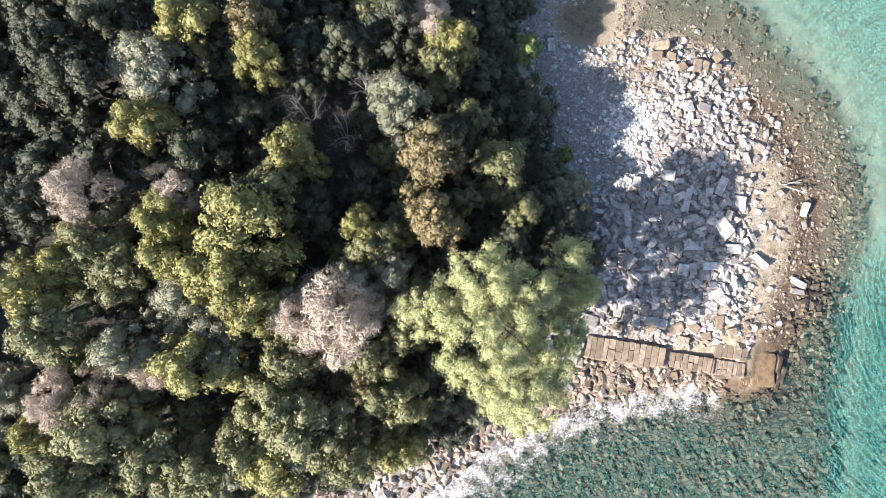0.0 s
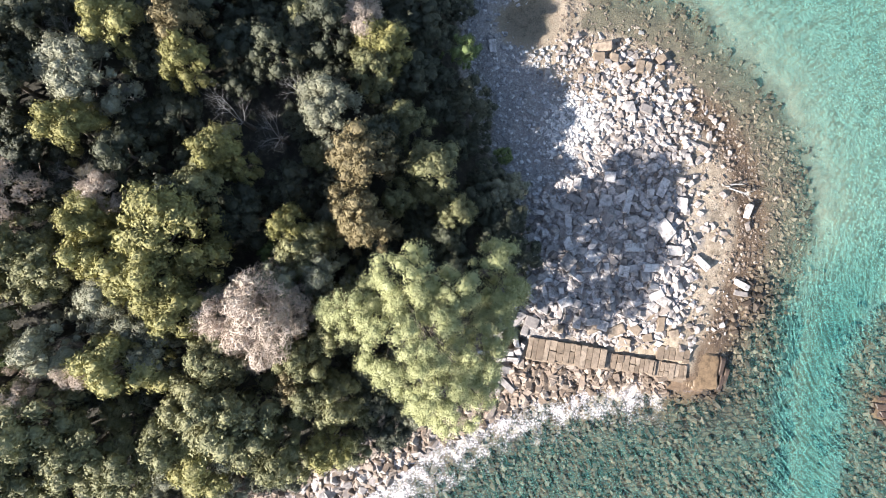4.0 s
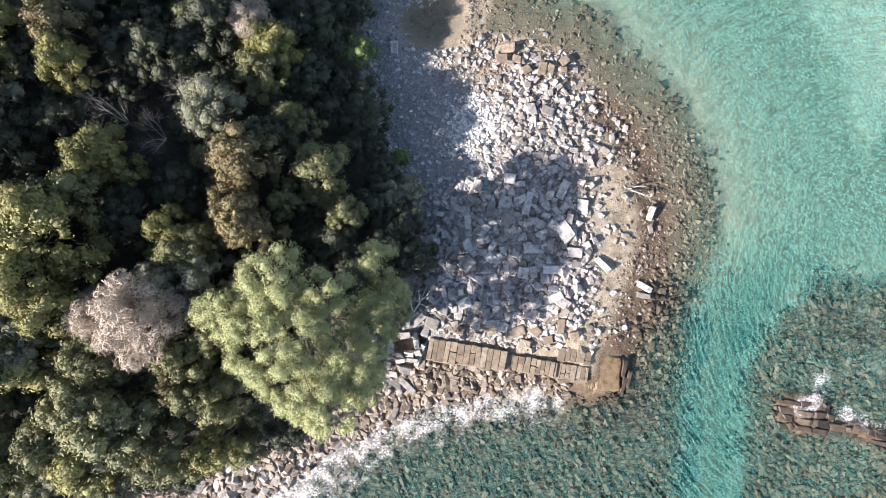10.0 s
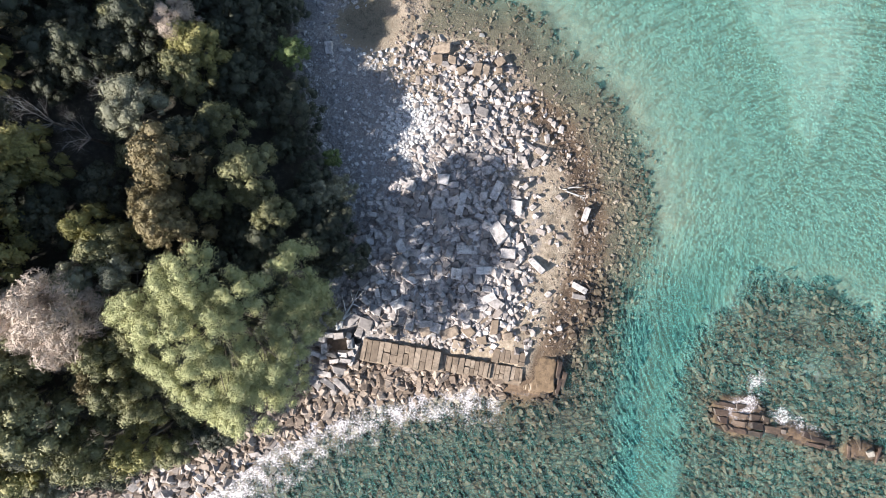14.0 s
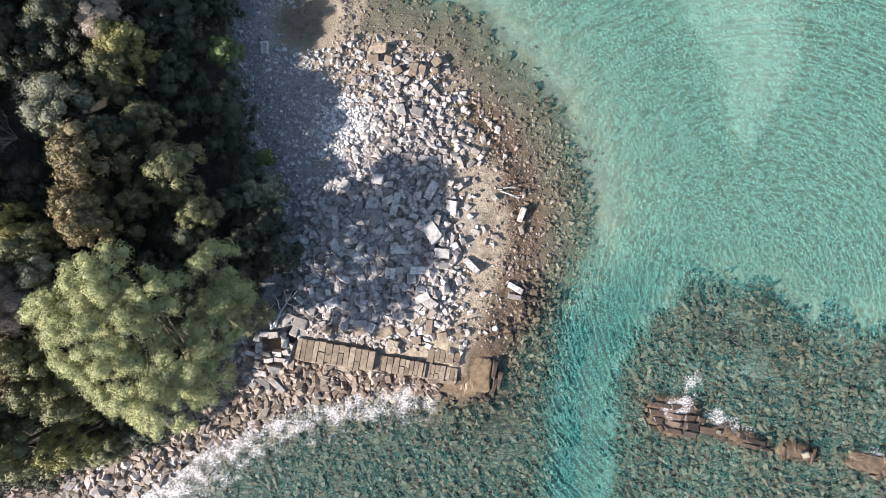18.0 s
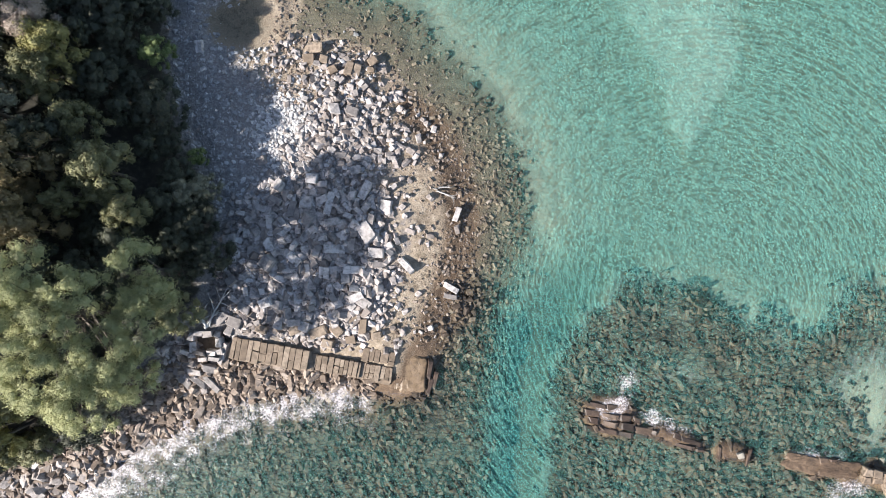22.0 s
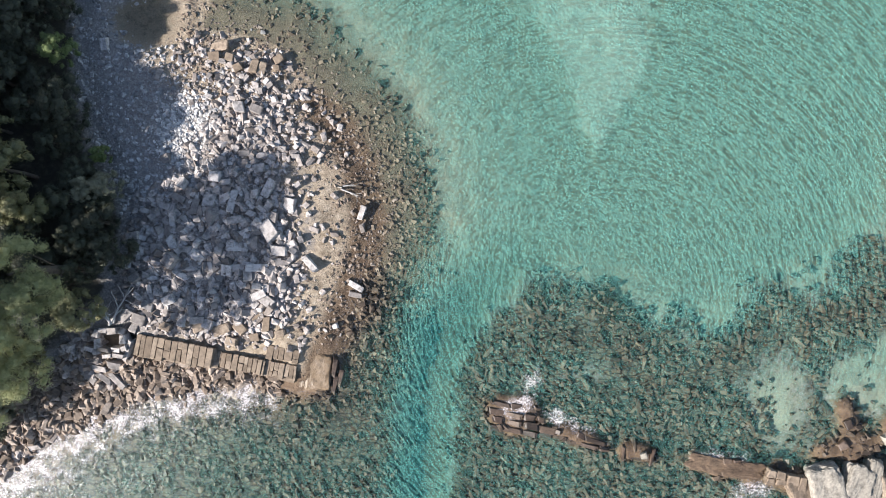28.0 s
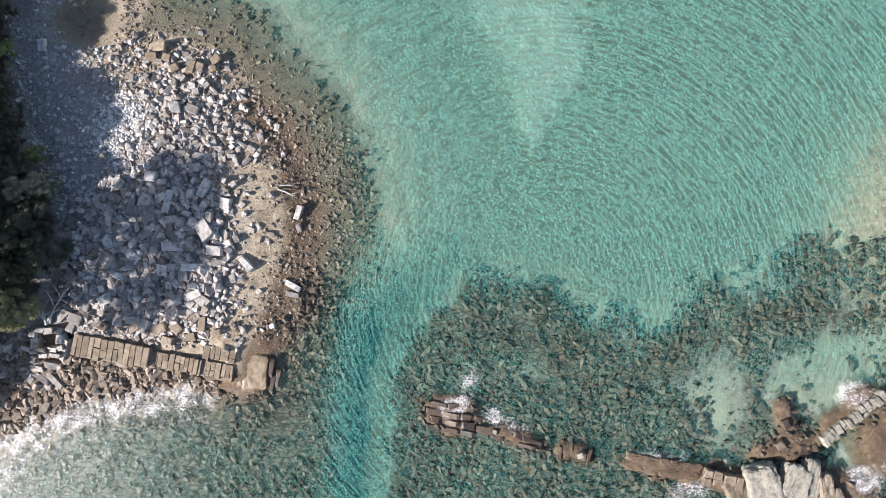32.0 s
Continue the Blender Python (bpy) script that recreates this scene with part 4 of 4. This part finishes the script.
for i, (x, y, sx, sy, sz, turn) in enumerate(((-1.7, 0.1, 1.9, 2.6, 1.5, 14), (0.1, 0.0, 1.5, 3.0, 1.4, -16), (1.2, 0.3, 0.9, 3.0, 1.1, -6), (2.2, -0.4, 0.9, 2.8, 1.0, 10), (3.0, -0.9, 0.8, 1.9, 0.7, 22), (-1.2, -2.3, 2.4, 2.2, 1.2, -12), (1.0, -2.5, 2.2, 2.0, 1.0, 8), (-3.3, -0.2, 1.3, 1.6, 0.7, 30))):
    part("slab", boulder_mesh("slab", white_rock if i in (0, 1, 2) else tan_stone, sx * 1.06, sy, sz * 0.8, 3 + i, 0.2), slabs, "", pose(x, y, 0.05, 3, 2 * i - 3, turn))
cause = tagged(new("causeway"), "line of pale worn kerb blocks between the rocks", "causeway")
cause.location = (58, -9.8, 0)
laid_row(cause, WHITE_BLOCKS, "kerb_stone", 56.2, -11.0, 60.0, -7.9, 0.7, 0.34, 0.36, seed=21, dip=0.11, split=0.35)
laid_row(cause, WHITE_BLOCKS, "kerb_stone", 60.5, -7.4, 63.5, -4.8, 0.9, 0.5, 0.7, seed=22, dip=0.06, split=0.2)
for x, y, sx, sy, turn, me in ((53.9, -11.6, 0.8, 0.7, 40, 1), (54.2, -10.2, 0.5, 0.8, 20, 3), (50.8, -12.9, 0.7, 0.7, 5, 0)):
    fallen_block(x, y, sx * 0.7, sy * 0.7, 0.3, turn, 10, RED_BLOCKS[me % 6], "brown weed-stained rock at the foot of the causeway", 0.0)

# ---- trees ----
def tube(points, radii, sides=5):
    pts = [Vector(p) for p in points]
    verts, faces = [], []
    for i, p in enumerate(pts):
        way = (pts[min(i + 1, len(pts) - 1)] - pts[max(i - 1, 0)]).normalized()
        a = way.orthogonal().normalized()
        b = way.cross(a)
        for k in range(sides):
            t = 2 * math.pi * k / sides
            verts.append(p + (a * math.cos(t) + b * math.sin(t)) * radii[i])
    for i in range(len(pts) - 1):
        for k in range(sides):
            j = (k + 1) % sides
            faces.append((i * sides + k, i * sides + j, (i + 1) * sides + j, (i + 1) * sides + k))
    return [tuple(v) for v in verts], faces


def join_tubes(name, tubes, mat):
    verts, faces = [], []
    for v, f in tubes:
        faces += [tuple(i + len(verts) for i in q) for q in f]
        verts += v
    return link_mesh(name, np.array(verts), np.array(faces), mat, True)


def branch(r, start, way, length, thick, depth, out, spread=0.7, rise=0.15):
    pts, radii, p, d = [start], [thick], Vector(start), Vector(way).normalized()
    steps = 4
    for i in range(steps):
        d = (d + Vector((r.gauss(0, 0.16), r.gauss(0, 0.16), r.gauss(0, 0.12) + rise * 0.3))).normalized()
        p = p + d * (length / steps)
        pts.append(tuple(p))
        radii.append(thick * (1 - 0.6 * (i + 1) / steps))
        if depth > 0 and i >= 1:
            for _ in range(2 if i < steps - 1 else 1):
                side = Vector((r.gauss(0, spread), r.gauss(0, spread), r.gauss(0, spread * 0.5) + 0.1))
                branch(r, tuple(p), (d + side), length * r.uniform(0.45, 0.68), radii[-1] * 0.62, depth - 1, out, spread, rise)
    out.append(tube(pts, radii, 5 if depth > 1 else 3))


def leaf_cards(centres, normals, length, width, r):
    """Pointed leaves at the centres, facing about along the normals."""
    n = len(centres)
    nn = normals + r.normal(0, 0.38, (n, 3))
    nn /= np.linalg.norm(nn, axis=1, keepdims=True)
    a = np.cross(nn, r.normal(0, 1, (n, 3)))
    a /= np.linalg.norm(a, axis=1, keepdims=True) + 1e-9
    b = np.cross(nn, a)
    ln, wd = (length * r.uniform(0.6, 1.3, n))[:, None], (width * r.uniform(0.6, 1.3, n))[:, None]
    v = np.stack([centres - a * ln / 2 + nn * wd * 0.2, centres + a * ln / 2 + b * wd / 2, centres + a * ln / 2 - b * wd / 2], 1)
    return v.reshape(-1, 3), np.arange(3 * n).reshape(-1, 3)


def ball(cuts):
    bm = bmesh.new()
    bmesh.ops.create_icosphere(bm, subdivisions=cuts, radius=1.0)
    v = np.array([tuple(p.co) for p in bm.verts])
    f = np.array([[p.index for p in q.verts] for q in bm.faces])
    bm.free()
    return v, f


BALL, SMALL_BALL = ball(2), ball(1)


def crown_mesh(name, mat, lobes, per_lobe, length, width, seed, lift=0.25, shell=0.14, heart=0.0):
    """lobes: rows of x, y, z, radius. Leaves lie in shells round the lobes, thick above and thin below."""
    r = np.random.default_rng(seed)
    allc, alln = [], []
    for x, y, z, rad in lobes:
        n = int(per_lobe * (rad / 0.6) ** 2)
        d = r.normal(0, 1, (n, 3))
        d[:, 2] += lift
        d /= np.linalg.norm(d, axis=1, keepdims=True)
        d[:, 2] *= np.where(d[:, 2] < -0.2, 0.4, 1.0)
        bulge = 1 + 0.25 * np.sin(d[:, :1] * 5 + x * 3) * np.cos(d[:, 1:2] * 6 + y * 2)
        c = np.array([x, y, z]) + d * rad * (1.06 if heart else 1.0) * bulge * (1 - shell * np.abs(r.normal(0, 1, (n, 1))))
        allc.append(c)
        alln.append(d)
    v, f = leaf_cards(np.concatenate(allc), np.concatenate(alln), length, width, r)
    faces = [f]
    if heart:
        verts = [v]
        start = len(v)
        for i, (x, y, z, rad) in enumerate(lobes):
            hv, hf = (BALL if rad > 0.55 else SMALL_BALL)
            knob = 1 + r.normal(0, 0.10, (len(hv), 1)) + 0.18 * np.sin(hv[:, :1] * 4 + i) * np.cos(hv[:, 1:2] * 5 + 2 * i)
            verts.append(np.array([x, y, z]) + hv * heart * rad * knob * np.array([1, 1, 0.9]))
            faces.append(hf + start)
            start += len(hv)
        v = np.concatenate(verts)
        faces = [f, np.concatenate(faces[1:])]
    me = link_mesh(name, v, faces, mat)
    me.polygons.foreach_set("use_smooth", np.arange(len(me.polygons)) >= len(f))
    return me


LOOK = {
    "A": ("olive_tree", "round olive-green evergreen tree on the wooded slope", 0.16, 0.11, 190),
    "B": ("oak_tree", "yellow-green evergreen tree lit by the sun", 0.16, 0.12, 190),
    "C": ("wild_olive", "grey-green wild olive tree with fine leaves", 0.17, 0.08, 220),
    "D": ("brown_tree", "tree with dry orange-brown foliage", 0.16, 0.12, 190),
    "E": ("dry_shrub", "leafless shrub with a haze of pinkish-grey twigs", 0.28, 0.045, 280),
    "F": ("dark_tree", "dark green evergreen tree, its leaf colour darkened for the wood's shade", 0.17, 0.11, 150),
    "L": ("green_shrub", "bright fresh-green shrub at the wood's edge", 0.16, 0.10, 180),
}


def make_tree(kind, seed):
    """A tree of 2 m crown radius and about 6 m height, round the origin."""
    name, label, length, width, per = LOOK[kind]
    r = random.Random(seed)
    tree = tagged(new(name), label, "tree" if kind not in "EL" else "shrub", "trees of the wood")
    lobes, tubes = [], []
    top = Vector((r.uniform(-0.3, 0.3), r.uniform(-0.3, 0.3), 3.4))
    tubes.append(tube([(0, 0, -0.6), (0.08, 0.05, 1.2), (top.x * 0.6, top.y * 0.6, 2.4), tuple(top)], [0.17, 0.14, 0.11, 0.07], 6))
    count, bend = 58, r.uniform(0, 6.28)
    limbs = []
    for i in range(count):
        t = i * 2.399 + r.uniform(-0.6, 0.6)
        rad = 1.75 * math.sqrt((min(i, 45) + 0.5) / 46) * r.uniform(0.75, 1.15) * (1 + 0.24 * math.sin(2 * t + bend) + 0.16 * math.sin(3 * t + 2.3 * bend))
        z = 5.0 - 0.62 * rad * rad * r.uniform(0.7, 1.15) + r.uniform(-0.6, 0.5)
        size = r.uniform(0.20, 0.42) if r.random() < 0.62 else r.uniform(0.42, 0.66)
        if i >= 46:
            rad, z = r.uniform(1.2, 1.8), r.uniform(1.6, 3.2)
        lobes.append((math.cos(t) * rad, math.sin(t) * rad, z, size))
        if i % 12 == 11:
            p = Vector(lobes[-1][:3])
            s = Vector((top.x * 0.6, top.y * 0.6, 2.2 + r.uniform(0, 1.0)))
            limbs.append(tube([tuple(s), tuple(s.lerp(p, 0.5) + Vector((0, 0, -0.15))), tuple(p)], [0.06, 0.04, 0.015], 4))
    trunk = part("trunk", join_tubes("trunk", tubes, bark_mat), tree, "grey-brown trunk")
    for limb in limbs:
        part("limb", join_tubes("limb", [limb], bark_mat), trunk)
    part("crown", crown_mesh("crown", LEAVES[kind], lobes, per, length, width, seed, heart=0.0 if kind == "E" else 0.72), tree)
    return tree


protos = {}
grown = []


def grow(kind, x, y, radius, tall=None, turn=None):
    r = random.Random(int(x * 90) * 31 + int(y * 90))
    variant = (kind, r.randrange(5 if kind in "AFBC" else 3))
    s = radius / 2.0
    high = (tall or r.uniform(4.6, 6.4)) / 5.3
    m = pose(x, y, ground_at(x, y) - 0.1, r.gauss(0, 4), r.gauss(0, 4), r.uniform(0, 360)) @ Matrix.Diagonal((s, s, 0.45 * s + 0.55 * high, 1))
    if variant not in protos:
        protos[variant] = make_tree(kind, 200 + 17 * len(protos))
        protos[variant].matrix_basis = m
    else:
        proto = protos[variant]
        old = proto.matrix_basis.copy()
        proto.matrix_basis = Matrix()
        copy_thing(proto, m)
        proto.matrix_basis = old
    grown.append((x, y, radius))


YELLOW = [(-12.9, 10.8, 1.3), (-9.5, 9.4, 1.1), (-14.9, 5.8, 1.2), (-9.6, 0.4, 2.1), (-11.1, -1.3, 1.7), (-9.4, -2.9, 1.5), (-13.0, 0.0, 1.2), (-19.9, -1.8, 1.3), (-4.1, 1.2, 0.9), (0.5, 11.4, 1.3),
          (-7.9, 4.9, 1.2), (-6.7, 4.2, 0.9), (-18.2, -0.8, 1.0), (-12.0, -5.5, 1.7), (-9.1, -11.8, 1.7), (-20.3, -8.8, 1.0), (-13.8, 1.6, 1.2), (-2.5, -10.5, 1.2)]
OLIVE = [(-19.1, 9.8, 1.4), (-8.6, 3.0, 1.3), (-10.4, 3.0, 1.3), (-11.8, 4.4, 1.4), (3.5, 4.2, 1.5), (4.4, 2.0, 1.0), (1.4, 3.3, 0.9), (-7.7, -5.6, 1.5), (-8.9, -8.0, 1.7), (-6.5, -8.6, 2.0), (-3.9, -5.8, 1.3),
         (-4.9, -10.6, 1.5), (-2.5, -8.6, 1.4), (-16.4, -8.9, 1.9), (-18.5, -10.8, 1.9), (-14.8, -10.5, 1.7), (-12.7, -11.2, 1.5), (-10.8, -9.6, 1.4), (-19.2, -3.1, 1.6), (-17.4, 0.4, 1.4), (2.0, 6.9, 1.1),
         (-3.6, -7.3, 1.2), (-0.1, 9.8, 1.2), (-15.7, -1.0, 1.4), (-3.6, -0.3, 1.2), (-2.5, 0.3, 0.9), (-1.7, -3.5, 1.2), (-2.3, -5.0, 1.1)]
GREY = [(-13.9, 8.8, 1.7), (-15.0, 9.8, 1.1), (-2.0, 7.4, 1.6), (-17.8, 8.2, 1.6), (-5.2, 10.3, 1.2), (-12.8, -2.4, 1.5), (-11.0, -3.6, 1.3), (-15.3, -4.2, 1.4), (-2.7, 12.0, 1.5), (-4.6, -1.7, 1.4), (0.2, 6.4, 1.3),
        (8.0, 3.9, 0.8), (7.0, 3.4, 0.8), (-7.9, -3.3, 1.2), (-2.4, -1.1, 1.3), (-7.1, -10.4, 1.3), (-10.6, -5.5, 1.2), (-16.7, 11.2, 1.2)]
BROWN = [(-0.3, 4.6, 1.6), (-1.1, 2.8, 0.9), (-0.3, 1.0, 1.3), (-1.1, 1.5, 1.2), (-4.5, -7.1, 1.0), (-19.6, 1.7, 1.3), (-2.4, -2.8, 1.1), (-9.8, 11.7, 1.2)]
DRY = [(-5.5, -3.1, 2.1), (-6.7, -4.0, 1.4), (-17.4, 2.4, 1.4), (-18.8, -6.9, 1.3), (-17.3, -7.5, 1.1), (-14.5, -5.8, 1.2), (-4.1, -2.8, 1.3), (-0.7, 12.5, 1.2), (-13.0, 2.7, 1.0), (-5.8, -5.4, 0.9), (-7.7, -2.9, 1.2), (-6.0, -1.8, 1.3), (-7.4, -4.9, 0.9)]
FRESH = [(4.7, 12.1, 0.9), (7.4, 5.8, 0.5), (-18.8, -5.9, 0.6), (-5.8, 0.0, 0.6)]
for kind, rows in (("B", YELLOW), ("A", OLIVE), ("C", GREY), ("D", BROWN), ("E", DRY), ("L", FRESH)):
    for x, y, radius in rows:
        # trees in shaded spots take the dark F leaves: shade put into the colour
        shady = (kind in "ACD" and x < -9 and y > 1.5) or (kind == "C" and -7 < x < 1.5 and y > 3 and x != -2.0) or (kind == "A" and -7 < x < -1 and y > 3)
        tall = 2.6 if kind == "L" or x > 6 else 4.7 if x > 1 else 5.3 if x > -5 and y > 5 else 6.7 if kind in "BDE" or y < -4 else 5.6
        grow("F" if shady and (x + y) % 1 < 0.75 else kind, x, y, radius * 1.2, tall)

grow("E", 5.5, -4.7, 0.6, 1.8)

# bare grey trees
BARE = [(-7.1, 6.9, 1.9), (-5.2, 6.1, 1.5), (-15.7, 11.2, 1.1), (-4.3, 8.8, 1.1), (-14.8, 3.5, 1.3), (-12.6, 7.9, 1.0), (-16.8, -4.2, 1.1), (-9.0, -10.0, 1.1)]
for i, (x, y, radius) in enumerate(BARE):
    r = random.Random(700 + i)
    tubes = []
    for k in range(5):
        t = 2 * math.pi * k / 5 + r.uniform(-0.4, 0.4)
        branch(r, (0, 0, 1.2), (math.cos(t) * 0.8, math.sin(t) * 0.8, 1.0), 0.85 * radius, 0.02, 3, tubes, 0.8)
    tubes.append(tube([(0, 0, -0.5), (0.05, 0, 0.6), (0, 0, 1.3)], [0.15, 0.12, 0.09], 6))
    tree = tagged(new("bare_tree"), "bare dead tree with silvery grey twigs", "tree", "trees of the wood")
    tree.location = (x, y, ground_at(x, y))
    tree.scale = (1, 1, 1.5)
    part("trunk", join_tubes("trunk", tubes[-1:], bark_mat), tree)
    per = len(tubes) // 5
    for k in range(5):
        part("branch", join_tubes("branch", tubes[k * per:(k + 1) * per], grey_wood), tree, "silvery leafless branch")
    grown.append((x, y, radius))

# the rest of the wood
r = random.Random(5)
PINES = [(2.3, -3.6, 4.6), (6.3, -1.3, 1.6)]
tries = 0
while tries < 12000 and len(grown) < 420:
    tries += 1
    x, y = r.uniform(-27, 9), r.uniform(-19, 19)
    edge = float(wood_edge(y)) - x
    radius = r.uniform(0.9, 1.7)
    if edge < 0.25 * radius or float(coast_distance(np.array([x]), np.array([y]))[0]) < 1.2 + radius:
        continue
    if any((x - a) ** 2 + (y - b) ** 2 < (0.58 * (radius + q)) ** 2 for a, b, q in grown) or any((x - a) ** 2 + (y - b) ** 2 < (0.3 * q) ** 2 for a, b, q in PINES):
        continue
    if y < 0 and x < -6 and float(fbm(np.array([x * 0.3]), np.array([y * 0.3]), 44)[0]) < 0.44:
        continue
    # F prevails at the edge and north-west, its dark leaves standing for shade
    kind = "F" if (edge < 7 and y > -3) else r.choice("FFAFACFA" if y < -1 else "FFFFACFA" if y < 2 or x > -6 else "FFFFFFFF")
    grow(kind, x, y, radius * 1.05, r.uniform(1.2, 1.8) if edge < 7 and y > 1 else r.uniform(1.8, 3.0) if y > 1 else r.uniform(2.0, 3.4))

# the tall pine over the quay, with its side shoot
def pine(x, y, masses, count, seed, label, high):
    r = random.Random(seed)
    tree = tagged(new("pine_tree"), label, "tree", "trees of the wood")
    base = ground_at(x, y) - 0.1
    tree.location = (x, y, base)
    tubes = [tube([(0, 0, -0.5), (0.15, 0.1, high * 0.35), (-0.1, 0.2, high * 0.7), (0.1, 0, high * 0.95)], [0.32, 0.27, 0.18, 0.07], 8)]
    lobes, limbs = [], []
    for i in range(count):
        cx, cy, rx, ry, top = r.choices(masses, [m[2] * m[3] for m in masses])[0]
        t, q = r.uniform(0, 6.283), math.sqrt(r.uniform(0, 1))
        lx, ly = cx + math.cos(t) * q * rx, cy + math.sin(t) * q * ry
        z = top - 2.4 * q * q * r.uniform(0.7, 1.1) - abs(r.gauss(0, 0.5))
        size = r.uniform(0.28, 0.56)
        lobes.append((lx, ly, z, size))
        if i % 6 == 0:
            s = Vector((0, 0.15, high * r.uniform(0.25, 0.6)))
            p = Vector((lx, ly, z))
            mid = s.lerp(p, 0.55) + Vector((r.gauss(0, 0.3), r.gauss(0, 0.3), r.gauss(0, 0.2)))
            limbs.append(tube([tuple(s), tuple(mid), tuple(p)], [0.05, 0.028, 0.01], 4))
    trunk = part("trunk", join_tubes("trunk", tubes, bark_mat), tree, "grey-brown trunk")
    for limb in limbs:
        part("limb", join_tubes("limb", [limb], bark_mat), trunk)
    part("crown", crown_mesh("crown", LEAVES["P"], lobes, 430, 0.14, 0.042, seed, 0.6, 0.26, 0.5), tree, "yellow-green tufts of long needles")
    grown.append((x, y, 4))


pine(2.3, -3.6, [(-0.2, 2.1, 2.1, 1.7, 9.7), (-2.7, 0.6, 2.1, 1.5, 8.8), (-0.4, -0.6, 2.6, 2.1, 10.0), (0.6, -2.8, 2.5, 1.8, 9.0), (2.0, -4.3, 2.2, 1.5, 7.8), (3.0, -1.6, 1.7, 1.6, 8.0), (2.0, 1.6, 1.3, 1.0, 9.0), (0.9, 0.1, 1.5, 1.4, 9.4), (4.0, -0.4, 1.4, 1.8, 6.4), (3.1, -3.2, 1.5, 1.3, 6.2)], 390, 31, "tall spreading pine with yellow-green needles by the quay", 8.6)
pine(6.0, -1.4, [(0.5, 0.9, 1.2, 0.9, 8.2), (0.9, -0.8, 1.2, 0.9, 7.6)], 46, 37, "slender pine with two tufted heads beside the tall one", 6.8)

# the wood beyond, which no path comes near: unseen, raised to shade the slope
r = np.random.default_rng(77)
far_lobes = []
while len(far_lobes) < 2600:
    x, y = r.uniform(-75, 6), r.uniform(-60, 60)
    if (-27.5 < x and -19.5 < y < 19.5) or float(wood_edge(y)) - x < 2 or float(coast_distance(np.array([x]), np.array([y]))[0]) < 4:
        continue
    z = ground_at(x, y)
    for _ in range(6):
        far_lobes.append((x + r.normal(0, 0.8), y + r.normal(0, 0.8), z + r.uniform(2.4, 6.0), r.uniform(0.7, 1.2)))
tagged(new("far_wood", crown_mesh("far_wood", LEAVES["F"], far_lobes, 14, 0.4, 0.28, 78, heart=0.8)), "dark evergreen wood added out of view on the slope beyond", "trees", kind="stuff")

# ---- driftwood ----
r = random.Random(90)
drift = tagged(new("driftwood"), "bleached white dead branch lying by the ruined chamber", "driftwood")
drift.location = (7.5, -4.9, ground_at(7.5, -4.9) + 0.45)
limbs = []
for k, (dx, dy, ln) in enumerate(((0.55, 0.8, 2.6), (-0.1, 1.0, 1.2), (-0.5, 0.8, 0.9), (0.1, 0.9, 1.0))):
    branch(r, (0.1 * k, 0.05 * k, 0), (dx, dy, 0.2), ln, 0.11, 1, limbs, 0.4, 0.0)
part("branch", join_tubes("branch", limbs, white_wood), drift)


flat_log = tagged(new("driftwood"), "pale forked branch stranded on the brown tidal flat", "driftwood")
flat_log.location = (21.9, 4.0, ground_at(21.9, 4.0) + 0.12)
limbs = []
for k, (dx, dy, ln) in enumerate(((1.0, -0.3, 1.2), (-1.0, 0.15, 0.6), (0.8, 0.15, 0.7))):
    branch(r, (0.05 * k, 0.1 * k, 0), (dx, dy, 0.02), ln, 0.07, 1, limbs, 0.3, 0.0)
part("branch", join_tubes("branch", limbs, grey_wood), flat_log)
